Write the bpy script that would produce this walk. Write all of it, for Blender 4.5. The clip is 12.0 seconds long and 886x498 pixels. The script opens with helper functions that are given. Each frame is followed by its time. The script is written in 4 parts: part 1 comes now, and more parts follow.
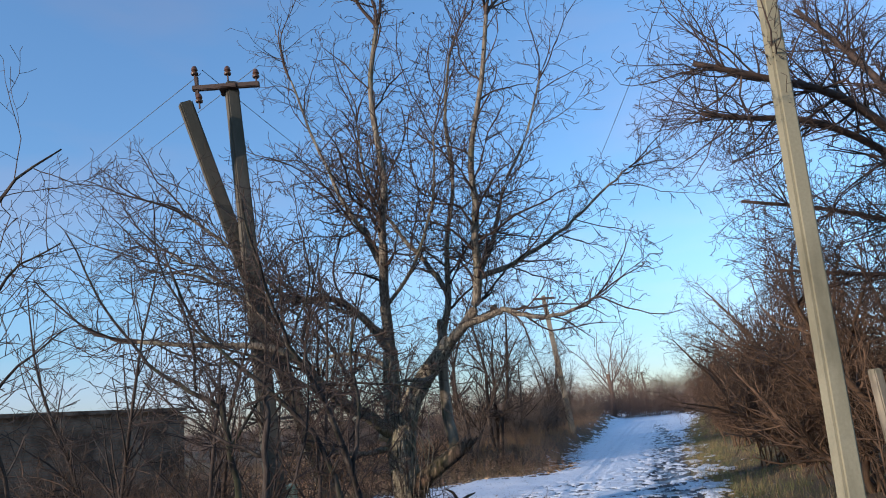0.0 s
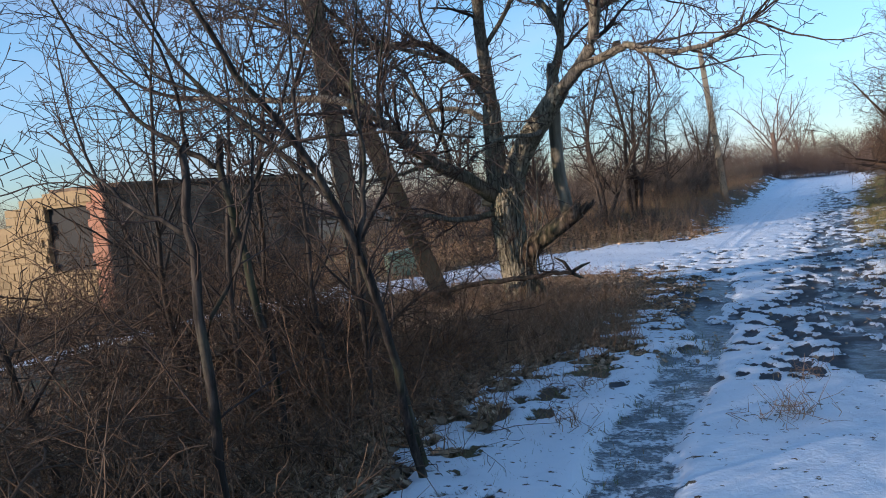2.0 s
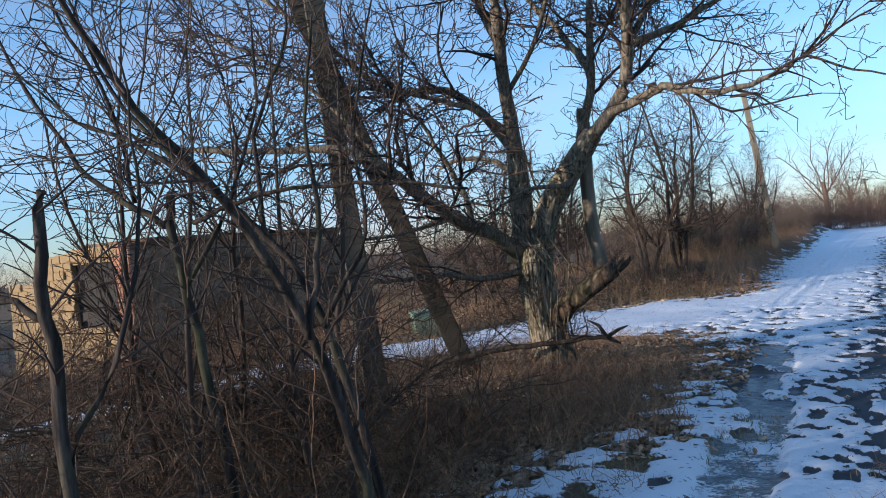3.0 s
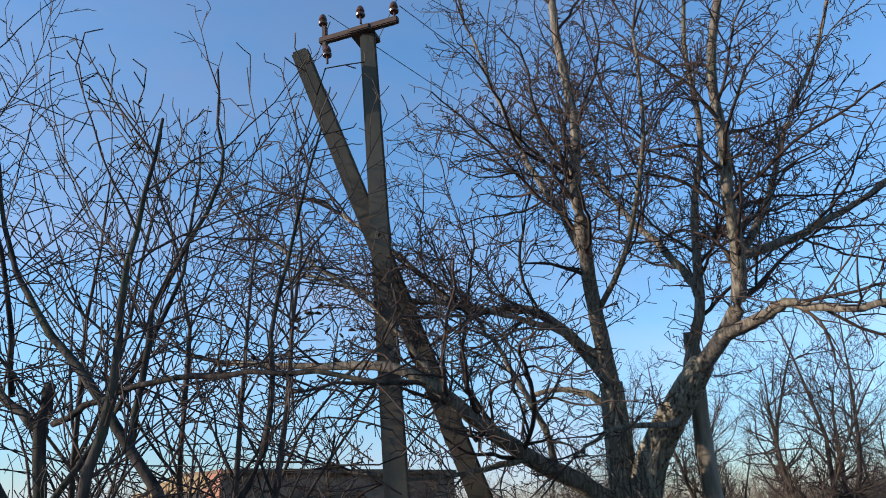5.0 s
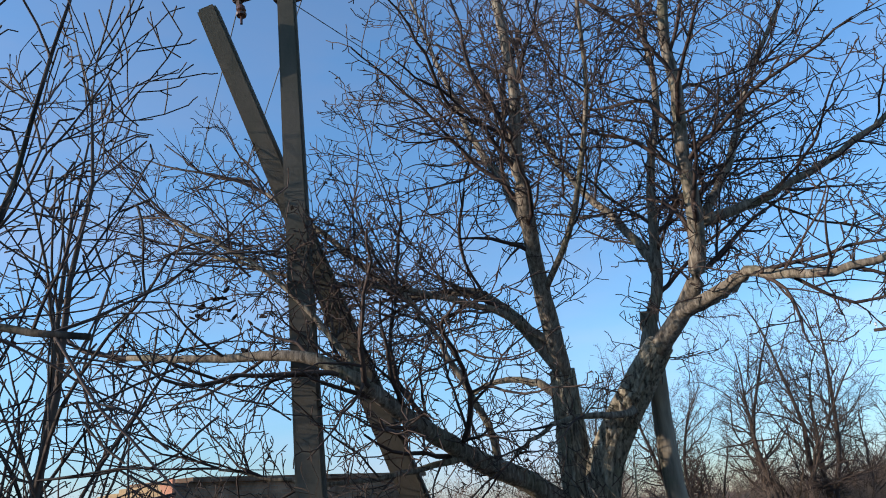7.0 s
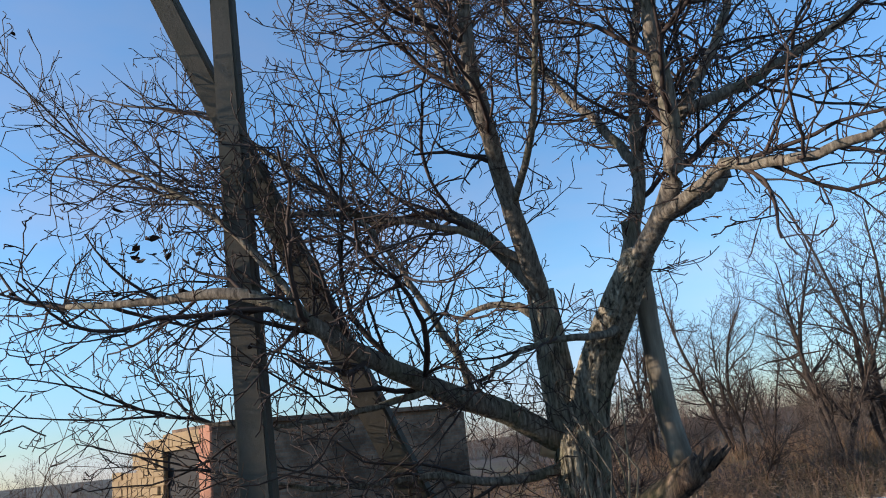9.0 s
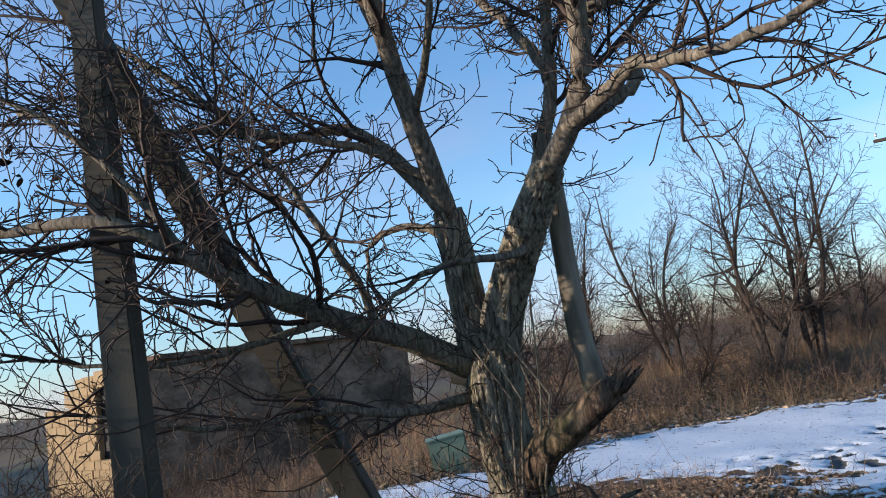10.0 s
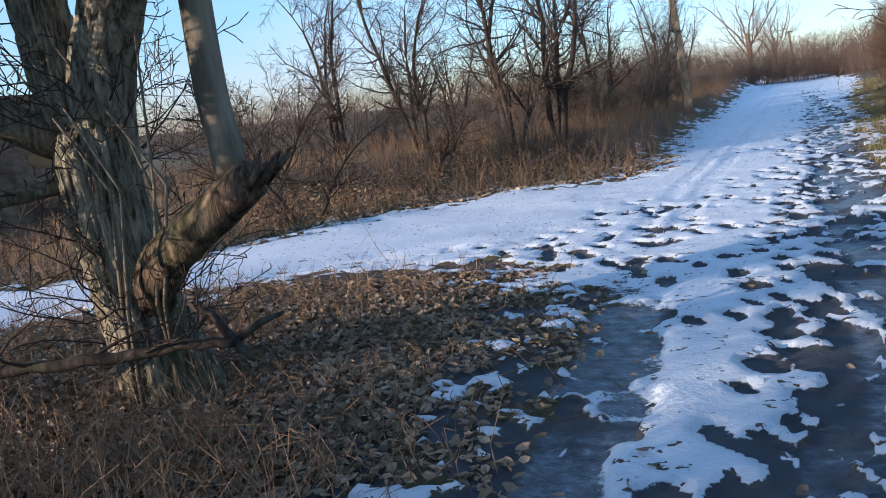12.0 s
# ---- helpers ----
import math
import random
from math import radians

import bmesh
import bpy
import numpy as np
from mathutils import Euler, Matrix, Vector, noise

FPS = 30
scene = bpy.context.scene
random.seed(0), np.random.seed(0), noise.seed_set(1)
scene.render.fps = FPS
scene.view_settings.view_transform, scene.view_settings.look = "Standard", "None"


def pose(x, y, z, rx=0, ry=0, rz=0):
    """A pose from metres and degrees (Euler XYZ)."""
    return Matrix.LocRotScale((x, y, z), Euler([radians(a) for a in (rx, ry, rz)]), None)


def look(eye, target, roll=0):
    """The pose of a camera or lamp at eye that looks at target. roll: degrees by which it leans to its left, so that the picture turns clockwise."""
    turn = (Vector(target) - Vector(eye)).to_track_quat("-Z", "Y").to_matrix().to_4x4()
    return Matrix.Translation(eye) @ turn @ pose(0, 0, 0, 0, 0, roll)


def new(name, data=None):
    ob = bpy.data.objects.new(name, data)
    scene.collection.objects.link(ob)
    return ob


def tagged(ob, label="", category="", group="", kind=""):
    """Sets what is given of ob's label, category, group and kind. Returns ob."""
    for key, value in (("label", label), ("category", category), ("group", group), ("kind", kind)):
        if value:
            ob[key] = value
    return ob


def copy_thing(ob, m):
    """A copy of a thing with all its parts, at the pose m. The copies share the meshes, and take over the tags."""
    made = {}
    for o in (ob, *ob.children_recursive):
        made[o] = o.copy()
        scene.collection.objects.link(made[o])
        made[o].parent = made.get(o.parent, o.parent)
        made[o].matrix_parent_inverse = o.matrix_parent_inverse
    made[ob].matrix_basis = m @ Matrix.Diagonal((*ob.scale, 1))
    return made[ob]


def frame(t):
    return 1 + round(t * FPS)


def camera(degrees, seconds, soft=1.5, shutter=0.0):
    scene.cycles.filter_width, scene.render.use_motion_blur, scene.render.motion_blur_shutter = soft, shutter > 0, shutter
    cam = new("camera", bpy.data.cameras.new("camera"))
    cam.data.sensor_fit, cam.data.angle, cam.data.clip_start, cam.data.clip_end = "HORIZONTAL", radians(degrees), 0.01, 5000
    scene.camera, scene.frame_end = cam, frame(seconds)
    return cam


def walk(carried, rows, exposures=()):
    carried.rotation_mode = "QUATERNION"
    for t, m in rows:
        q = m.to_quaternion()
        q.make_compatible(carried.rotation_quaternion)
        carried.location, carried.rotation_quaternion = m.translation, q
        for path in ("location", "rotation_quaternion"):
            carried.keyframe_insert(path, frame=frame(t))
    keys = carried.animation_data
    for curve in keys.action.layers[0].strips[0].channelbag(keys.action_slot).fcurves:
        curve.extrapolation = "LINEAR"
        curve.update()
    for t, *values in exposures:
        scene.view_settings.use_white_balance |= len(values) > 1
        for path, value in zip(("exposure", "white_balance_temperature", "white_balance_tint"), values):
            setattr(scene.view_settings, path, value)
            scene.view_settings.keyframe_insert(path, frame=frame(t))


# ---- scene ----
cam = camera(61.2, 12.0, soft=1.0)
# seconds, x, y, z, yaw, pitch, roll
PATH = [
    (0.0, 0.008, 0.002, 1.641, 0.03, 12.46, -4.54),
    (0.5, 0.075, 0.447, 1.615, 4.87, 15.97, -2.57),
    (1.0, 0.221, 0.774, 1.616, 8.47, 7.42, -2.34),
    (1.5, 0.270, 1.133, 1.596, 11.33, -3.60, -2.95),
    (2.0, 0.474, 1.623, 1.569, 12.83, -4.35, -4.98),
    (2.5, 0.529, 2.026, 1.579, 14.01, -2.66, -5.37),
    (4.5, 0.705, 3.545, 1.637, 23.32, 12.89, -2.95),
    (5.0, 0.800, 3.746, 1.517, 25.45, 19.03, -1.66),
    (5.5, 0.906, 4.049, 1.478, 26.14, 20.56, -1.95),
    (6.0, 0.930, 4.227, 1.505, 24.63, 19.87, -2.96),
    (6.5, 0.829, 4.446, 1.518, 23.21, 19.36, -3.39),
    (8.5, 1.206, 5.215, 1.553, 28.69, 16.97, -5.10),
    (9.0, 1.299, 5.491, 1.524, 28.87, 14.45, -6.09),
    (9.5, 1.320, 5.706, 1.571, 28.18, 11.65, -7.15),
    (10.0, 1.420, 6.068, 1.540, 25.99, 8.26, -8.25),
    (10.5, 1.443, 6.409, 1.482, 23.11, 2.32, -8.12),
    (11.0, 1.539, 6.772, 1.456, 19.95, -3.48, -8.33),
    (11.5, 1.614, 7.226, 1.463, 16.25, -8.08, -7.74),
    (12.0, 1.643, 7.726, 1.442, 11.57, -11.01, -6.30),
]


def aim(x, y, z, yaw, pitch, roll):
    a = Vector((-math.sin(yaw) * math.cos(pitch), math.cos(yaw) * math.cos(pitch), math.sin(pitch)))
    return look((x, y, z), Vector((x, y, z)) + a, math.degrees(roll))


walk(cam, [(t, aim(x, y, z, radians(yaw), radians(pitch), radians(roll))) for t, x, y, z, yaw, pitch, roll in PATH], [(0, 0.62, 5550, 11), (2, 0.72, 5600, 10), (4, 0.75, 5500, 9), (7, 0.75, 5450, 8), (9.5, 0.78, 5600, 9), (12, 0.98, 5700, 10)])

# ---- light ----
SUN_TO = Vector((-0.80, -0.58, 0.0)).normalized()
SUN_UP = radians(10.0)
toward = Vector((SUN_TO.x * math.cos(SUN_UP), SUN_TO.y * math.cos(SUN_UP), math.sin(SUN_UP)))
sun_data = bpy.data.lights.new("sun", "SUN")
sun_data.energy, sun_data.angle, sun_data.color = 3.9, radians(0.6), (1.0, 0.8, 0.6)
sun = new("sun", sun_data)
sun.matrix_world = look(toward * 50, (0, 0, 0))
world = bpy.data.worlds.new("world")
scene.world = world
world.use_nodes = True
wn = world.node_tree.nodes
sky = wn.new("ShaderNodeTexSky")
sky.sky_type, sky.sun_disc = "NISHITA", False
sky.sun_elevation, sky.sun_rotation = SUN_UP, math.atan2(SUN_TO.x, SUN_TO.y)
sky.air_density, sky.dust_density, sky.ozone_density = 1.0, 0.05, 2.8
wl = world.node_tree.links
co = wn.new("ShaderNodeTexCoord")
stretch = wn.new("ShaderNodeMapping")
stretch.inputs["Scale"].default_value = (1.6, 1.6, 5.0)
wl.new(co.outputs["Generated"], stretch.inputs[0])
veil = wn.new("ShaderNodeTexNoise")
veil.inputs["Scale"].default_value, veil.inputs["Detail"].default_value = 1.7, 5
wl.new(stretch.outputs[0], veil.inputs["Vector"])
part_of = wn.new("ShaderNodeValToRGB")
part_of.color_ramp.elements[0].position, part_of.color_ramp.elements[0].color = 0.45, (0, 0, 0, 1)
part_of.color_ramp.elements[1].position, part_of.color_ramp.elements[1].color = 0.75, (0.3, 0.3, 0.3, 1)
wl.new(veil.outputs["Fac"], part_of.inputs[0])
grey = wn.new("ShaderNodeRGBToBW")
wl.new(sky.outputs[0], grey.inputs[0])
pink = wn.new("ShaderNodeMix")
pink.data_type, pink.blend_type = "RGBA", "MULTIPLY"
pink.inputs[0].default_value = 1.0
wl.new(grey.outputs[0], pink.inputs[6])
pink.inputs[7].default_value = (1.35, 1.2, 1.35, 1)
both = wn.new("ShaderNodeMix")
both.data_type = "RGBA"
wl.new(part_of.outputs[0], both.inputs[0])
wl.new(sky.outputs[0], both.inputs[6])
wl.new(pink.outputs[2], both.inputs[7])
sep = wn.new("ShaderNodeSeparateXYZ")
wl.new(co.outputs["Generated"], sep.inputs[0])
low = wn.new("ShaderNodeValToRGB")
low.color_ramp.interpolation = "EASE"
low.color_ramp.elements[0].position, low.color_ramp.elements[0].color = 0.0, (0.52, 0.54, 0.65, 1)
low.color_ramp.elements[1].position, low.color_ramp.elements[1].color = 0.62, (1.04, 1.0, 0.95, 1)
mid_sky = low.color_ramp.elements.new(0.22)
mid_sky.color = (0.9, 0.86, 0.83, 1)
wl.new(sep.outputs[2], low.inputs[0])
haze = wn.new("ShaderNodeMix")
haze.data_type, haze.blend_type = "RGBA", "MULTIPLY"
haze.inputs[0].default_value = 1.0
wl.new(both.outputs[2], haze.inputs[6])
wl.new(low.outputs[0], haze.inputs[7])
wl.new(haze.outputs[2], wn["Background"].inputs[0])
wn["Background"].inputs[1].default_value = 0.185


# ---- materials ----
class Mat:
    """A small builder for node materials."""

    def __init__(self, name, rough=0.8, spec=0.3):
        self.m = bpy.data.materials.new(name)
        self.m.use_nodes = True
        self.t = self.m.node_tree
        self.b = self.t.nodes["Principled BSDF"]
        self.b.inputs["Roughness"].default_value = rough
        self.b.inputs["Specular IOR Level"].default_value = spec
        self.co = self.add("ShaderNodeTexCoord").outputs["Object"]

    def add(self, kind, **values):
        n = self.t.nodes.new(kind)
        for k, v in values.items():
            n.inputs[k.replace("_", " ")].default_value = v
        return n

    def link(self, a, b):
        self.t.links.new(a, b)
        return self

    def noise(self, scale, detail=4.0, rough=0.6, stretch=(1, 1, 1), co=None):
        mp = self.add("ShaderNodeMapping")
        mp.inputs["Scale"].default_value = stretch
        self.link(co or self.co, mp.inputs[0])
        n = self.add("ShaderNodeTexNoise", Scale=scale, Detail=detail, Roughness=rough)
        self.link(mp.outputs[0], n.inputs["Vector"])
        return n.outputs["Fac"]

    def ramp(self, fac, *stops):
        r = self.add("ShaderNodeValToRGB")
        e = r.color_ramp.elements
        while len(e) < len(stops):
            e.new(0.5)
        for el, (at, c) in zip(e, stops):
            el.position, el.color = at, (*c, 1)
        self.link(fac, r.inputs[0])
        return r.outputs[0]

    def mix(self, fac, a, b, how="MIX"):
        n = self.t.nodes.new("ShaderNodeMix")
        n.data_type, n.blend_type = "RGBA", how
        for sock, v in ((n.inputs[0], fac), (n.inputs[6], a), (n.inputs[7], b)):
            if isinstance(v, bpy.types.NodeSocket):
                self.link(v, sock)
            else:
                sock.default_value = (*v, 1) if isinstance(v, tuple) else v
        return n.outputs[2]

    def math(self, op, a, b=0.0):
        n = self.t.nodes.new("ShaderNodeMath")
        n.operation = op
        for sock, v in zip(n.inputs, (a, b)):
            if isinstance(v, bpy.types.NodeSocket):
                self.link(v, sock)
            else:
                sock.default_value = v
        return n.outputs[0]

    def color(self, c):
        self.link(c, self.b.inputs["Base Color"])
        return self

    def bump(self, fac, depth=0.01, strength=1.0):
        n = self.add("ShaderNodeBump", Distance=depth, Strength=strength)
        self.link(fac, n.inputs["Height"])
        self.link(n.outputs[0], self.b.inputs["Normal"])
        return self


def bark(name, dark, mid, light, scale=9.0, depth=0.02):
    k = Mat(name, 0.9, 0.2)
    f = k.noise(scale, 5, 0.65, (1, 1, 0.13))
    big = k.noise(2.2, 3, 0.6)
    c = k.ramp(f, (0.36, dark), (0.52, mid), (0.68, light))
    moss = k.ramp(big, (0.5, (0, 0, 0)), (0.68, (1, 1, 1)))
    c = k.mix(k.math("MULTIPLY", moss, 0.35), c, (0.11, 0.12, 0.05))
    return k.color(c).bump(f, depth).m


def woody(name, a, b):
    k = Mat(name, 0.75, 0.25)
    n = k.noise(6.0, 2)
    rnd = k.add("ShaderNodeNewGeometry").outputs["Random Per Island"]
    return k.color(k.mix(k.math("ADD", k.math("MULTIPLY", rnd, 0.6), k.math("MULTIPLY", n, 0.4)), a, b)).m


def concrete(name, a, b, stain):
    k = Mat(name, 0.9, 0.2)
    fine = k.noise(38.0, 5, 0.7)
    big = k.noise(1.6, 4, 0.65, (1.5, 1.5, 0.5))
    c = k.mix(fine, a, b)
    c = k.mix(k.ramp(big, (0.45, (0, 0, 0)), (0.7, (0.75, 0.75, 0.75))), c, stain)
    return k.color(c).bump(fine, 0.004, 0.7).m


BARK = bark("bark", (0.04, 0.032, 0.023), (0.27, 0.225, 0.155), (0.5, 0.42, 0.3), 30.0, 0.02)
SPLIT = bark("split_bark", (0.025, 0.016, 0.012), (0.13, 0.085, 0.055), (0.3, 0.2, 0.13), 20.0, 0.03)
LIMB = bark("limb_bark", (0.07, 0.055, 0.04), (0.18, 0.145, 0.105), (0.31, 0.26, 0.19), 42.0, 0.006)
GREY = bark("grey_bark", (0.09, 0.073, 0.05), (0.19, 0.155, 0.11), (0.3, 0.25, 0.175), 7.0, 0.004)
TWIG = woody("twig_bark", (0.024, 0.016, 0.013), (0.1, 0.066, 0.048))
THORN = bark("thorn_bark", (0.012, 0.01, 0.008), (0.04, 0.03, 0.024), (0.09, 0.07, 0.055), 30.0, 0.006)
HEDGE = woody("hedge_wood", (0.05, 0.037, 0.028), (0.24, 0.175, 0.125))
BUSH = woody("bush_wood", (0.016, 0.012, 0.01), (0.095, 0.065, 0.045))
RED = woody("reddish_wood", (0.028, 0.018, 0.012), (0.17, 0.1, 0.056))
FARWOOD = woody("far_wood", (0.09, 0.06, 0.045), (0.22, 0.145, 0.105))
STRAW = woody("dry_grass", (0.2, 0.13, 0.06), (0.42, 0.3, 0.15))
GREEN = woody("green_grass", (0.07, 0.09, 0.025), (0.2, 0.2, 0.07))
WEED = woody("dead_weed", (0.09, 0.05, 0.03), (0.44, 0.27, 0.155))
LEAF = woody("dead_leaf", (0.045, 0.028, 0.018), (0.66, 0.47, 0.3))
CRUMPLED = woody("dark_dead_leaf", (0.025, 0.016, 0.012), (0.07, 0.045, 0.03))
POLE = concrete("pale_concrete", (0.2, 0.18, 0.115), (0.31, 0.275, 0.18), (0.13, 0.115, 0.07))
# Mossy concrete darkened throughout: the A-frame's unlit side is put into its colour.
POLE_SHADED = concrete("shaded_mossy_concrete", (0.085, 0.07, 0.052), (0.14, 0.12, 0.088), (0.055, 0.055, 0.038))
POLE_FAR = concrete("stained_concrete", (0.22, 0.18, 0.13), (0.3, 0.25, 0.18), (0.16, 0.14, 0.1))


def plain(name, c, rough=0.6, metal=0.0, var=0.3):
    k = Mat(name, rough, 0.4)
    k.b.inputs["Metallic"].default_value = metal
    n = k.noise(14.0, 4)
    return k.color(k.mix(n, tuple(v * (1 - var) for v in c), tuple(min(1, v * (1 + var)) for v in c))).m


STEEL = plain("rusty_steel", (0.09, 0.06, 0.045), 0.7, 0.4)
GLASSY = plain("brown_porcelain", (0.1, 0.05, 0.03), 0.2)
PORCELAIN = plain("white_porcelain", (0.6, 0.6, 0.58), 0.25, 0, 0.05)
WIRE = plain("wire", (0.12, 0.12, 0.12), 0.5, 0.5)
GREENPAINT = plain("green_paint", (0.16, 0.22, 0.15), 0.6, 0, 0.4)
def masonry(name, a, b, mortar):
    k = Mat(name, 0.95, 0.2)
    t = k.add("ShaderNodeTexBrick", Scale=1.0)
    t.inputs["Brick Width"].default_value, t.inputs["Row Height"].default_value = 0.26, 0.08
    t.inputs["Mortar Size"].default_value = 0.008
    sep = k.add("ShaderNodeSeparateXYZ")
    k.link(k.co, sep.inputs[0])
    comb = k.add("ShaderNodeCombineXYZ")
    k.link(k.math("ADD", sep.outputs[0], sep.outputs[1]), comb.inputs[0])
    k.link(sep.outputs[2], comb.inputs[1])
    k.link(comb.outputs[0], t.inputs["Vector"])
    for n, c in (("Color1", a), ("Color2", b), ("Mortar", mortar)):
        t.inputs[n].default_value = (*c, 1)
    # Large blotches stand for branch shadows, multiplied into the brick colour.
    big = k.ramp(k.noise(1.3, 5, 0.7), (0.4, (0.45, 0.45, 0.45)), (0.65, (1.25, 1.25, 1.25)))
    c = k.mix(1.0, t.outputs[0], big, "MULTIPLY")
    return k.color(c).bump(k.noise(12.0), 0.02).m


STONE = plain("limestone", (0.34, 0.235, 0.12), 0.95, 0, 0.25)
BRICK = plain("red_brick", (0.42, 0.2, 0.12), 0.95, 0, 0.35)
DARKBRICK = masonry("shadow_mottled_brick", (0.24, 0.14, 0.085), (0.3, 0.19, 0.12), (0.24, 0.19, 0.135))
VOID = plain("unlit_opening", (0.04, 0.035, 0.03), 0.9)
DARKWOOD = bark("rotten_wood", (0.02, 0.015, 0.012), (0.06, 0.045, 0.035), (0.12, 0.09, 0.07), 16.0, 0.01)
CUTWOOD = plain("bare_cut_wood", (0.5, 0.33, 0.18), 0.85)


# ---- ground ----
def table(x, rows):
    return np.interp(x, [r[0] for r in rows], [r[1] for r in rows])


CENTRE = ((-30, -0.8), (0, 1.0), (6, 1.4), (10, 2.05), (16, 3.5), (24, 5.6), (30, 7.2), (47, 11.6), (60, 15.5), (90, 21), (200, 30), (3000, 30))
LEFT = ((-30, 1.8), (5, 1.86), (7.3, 1.86), (8.4, 1.3), (10.3, 1.2), (12.4, 1.45), (14, 2.1), (24, 2.2), (37, 2.6), (54, 3.2), (90, 4))
RIGHT = ((-30, 1.8), (6, 1.7), (10, 1.2), (17, 1.25), (26, 1.3), (30, 1.5), (54, 3.0), (90, 4))
SIDE = ((4.0, 18.3, 1.9), (2.0, 17.2, 2.1), (0.3, 16.2, 1.9), (-1.5, 15.1, 1.1), (-2.9, 14.1, 0.85), (-5.0, 12.5, 0.7), (-8.0, 10.6, 0.6), (-16.0, 6.0, 0.6), (-60.0, -18.0, 0.6))


def lattice(seed):
    return np.random.RandomState(seed).rand(256, 256)


LAT = [lattice(s) for s in range(4)]


def vnoise(x, y, scale, seed=0):
    x, y = x * scale + 100.3, y * scale + 57.7
    i, j = np.floor(x).astype(int), np.floor(y).astype(int)
    u, v = x - i, y - j
    u, v = u * u * (3 - 2 * u), v * v * (3 - 2 * v)
    t = LAT[seed]
    a, b = t[i % 256, j % 256], t[(i + 1) % 256, j % 256]
    c, d = t[i % 256, (j + 1) % 256], t[(i + 1) % 256, (j + 1) % 256]
    return (a + (b - a) * u) * (1 - v) + (c + (d - c) * u) * v - 0.5


def fbm(x, y, scale, seed=0, octaves=3):
    return sum(vnoise(x, y, scale * 2**k, (seed + k) % 4) / 2**k for k in range(octaves))


def smooth(e0, e1, v):
    t = np.clip((v - e0) / (e1 - e0), 0, 1)
    return t * t * (3 - 2 * t)


def side_distance(x, y):
    """How far a place lies inside the edge of the side track."""
    best = np.full(np.shape(x), -99.0)
    for (ax, ay, aw), (bx, by, bw) in zip(SIDE, SIDE[1:]):
        dx, dy = bx - ax, by - ay
        t = np.clip(((x - ax) * dx + (y - ay) * dy) / (dx * dx + dy * dy), 0, 1)
        best = np.maximum(best, aw + (bw - aw) * t - np.hypot(x - ax - t * dx, y - ay - t * dy))
    return best


def bare_height(x, y):
    """The lie of the land without snow and ruts."""
    x, y = np.asarray(x, float), np.asarray(y, float)
    v = x - table(y, CENTRE)
    away = smooth(60, 130, np.hypot(x, y))
    bank = 0.55 * smooth(1.0, 3.6, -side_distance(x, y)) * smooth(14.5, 18.5, y + 0.45 * x) * smooth(2.2, 4.0, -v)
    west = -0.65 * smooth(-4.5, -10.5, x) * (1 - smooth(24, 34, y))
    east = 0.35 * smooth(1.8, 5.0, v)
    mound = 0.06 * smooth(3.0, 0.4, np.hypot(x + 0.8, y - 11.2))
    rough = 0.07 * fbm(x, y, 0.7, 1) * smooth(1.0, 2.6, np.abs(v))
    return (bank + west + east + rough) * (1 - away) + mound


def footprints():
    rng = random.Random(11)
    out = []
    for line, spread, y0, y1, n in ((0.62, 0.3, 7.4, 50.0, 900), (1.0, 0.22, 7.0, 40.0, 250), (-0.15, 0.5, 7.2, 22.0, 90), (0.2, 0.2, 7.3, 26, 110), (0.6, 0.45, 9.0, 17.0, 110), (-1.2, 0.6, 10.0, 17, 150)):
        for _ in range(n):
            y = y0 + (y1 - y0) * rng.random() ** 1.4
            c = float(table(y, CENTRE)) + line + rng.gauss(0, spread)
            out.append((c, y, rng.uniform(0.08, 0.15), rng.uniform(0.05, 0.085), rng.uniform(-0.7, 0.3)))
    return out


def cover(x, y):
    """Snow cover: above 0.5 snow, under it bare; and how icy a place is."""
    v = x - table(y, CENTRE)
    edge = np.minimum(table(y, LEFT) + v, table(y, RIGHT) - v)
    side = side_distance(x, y)
    inside = np.maximum(edge, side)
    s = 0.52 + 0.8 * inside + 0.6 * fbm(x, y, 1.1, 0) + (1.25 - 0.95 * smooth(0.25, 0.8, inside)) * fbm(x, y * 1.3, 5.5, 2)
    torn = smooth(8.6, 9.8, y) * (1 - smooth(16.0, 18.5, y + 0.3 * x)) * smooth(1.0, 0.0, inside) * smooth(-0.8, 0.0, inside)
    s = s + torn * (0.7 * fbm(x * 0.8, y * 1.9, 3.4, 1) + 1.1 * fbm(x * 0.8, y * 1.9, 9.0, 3) + 0.22)
    s = np.clip(s, 0, 1.05)
    patch = smooth(1.25, 2.5, -v) * smooth(7.8, 9.2, y) * (1 - smooth(13.3, 14.8, y + 0.25 * x))
    off_side = smooth(0.3, -0.3, side)
    s = s - 0.3 * off_side * smooth(0.3, 1.1, -v) * smooth(8.0, 9.5, y) * (1 - smooth(12.8, 15.8, y)) - 0.24 * patch * off_side
    s = s + patch * off_side * smooth(-1.5, -0.2, inside) * (0.16 + 1.1 * fbm(x * 0.8, y * 1.8, 5.0, 0))
    ice = np.zeros(np.shape(x))
    bow = table(y, ((4, -0.22), (6, -0.16), (7.3, 0.0), (9, 0.09), (10.4, 0.14), (12, -0.02), (14, -0.15)))
    for off, w, k, y0, y1 in ((-0.72, 0.29, 0.95, -20, 15), (0.4, 0.28, 0.5, 8.3, 13.5), (0.78, 0.36, 0.62, -20, 45), (1.12, 0.16, 0.4, 8, 60), (-0.8, 0.13, 0.5, 13.5, 60), (-1.15, 0.1, 0.45, 13.5, 50)):
        wob = 0.12 * vnoise(x * 0, y, 0.35, 3) + 0.05 * vnoise(x * 0, y, 1.3, 1)
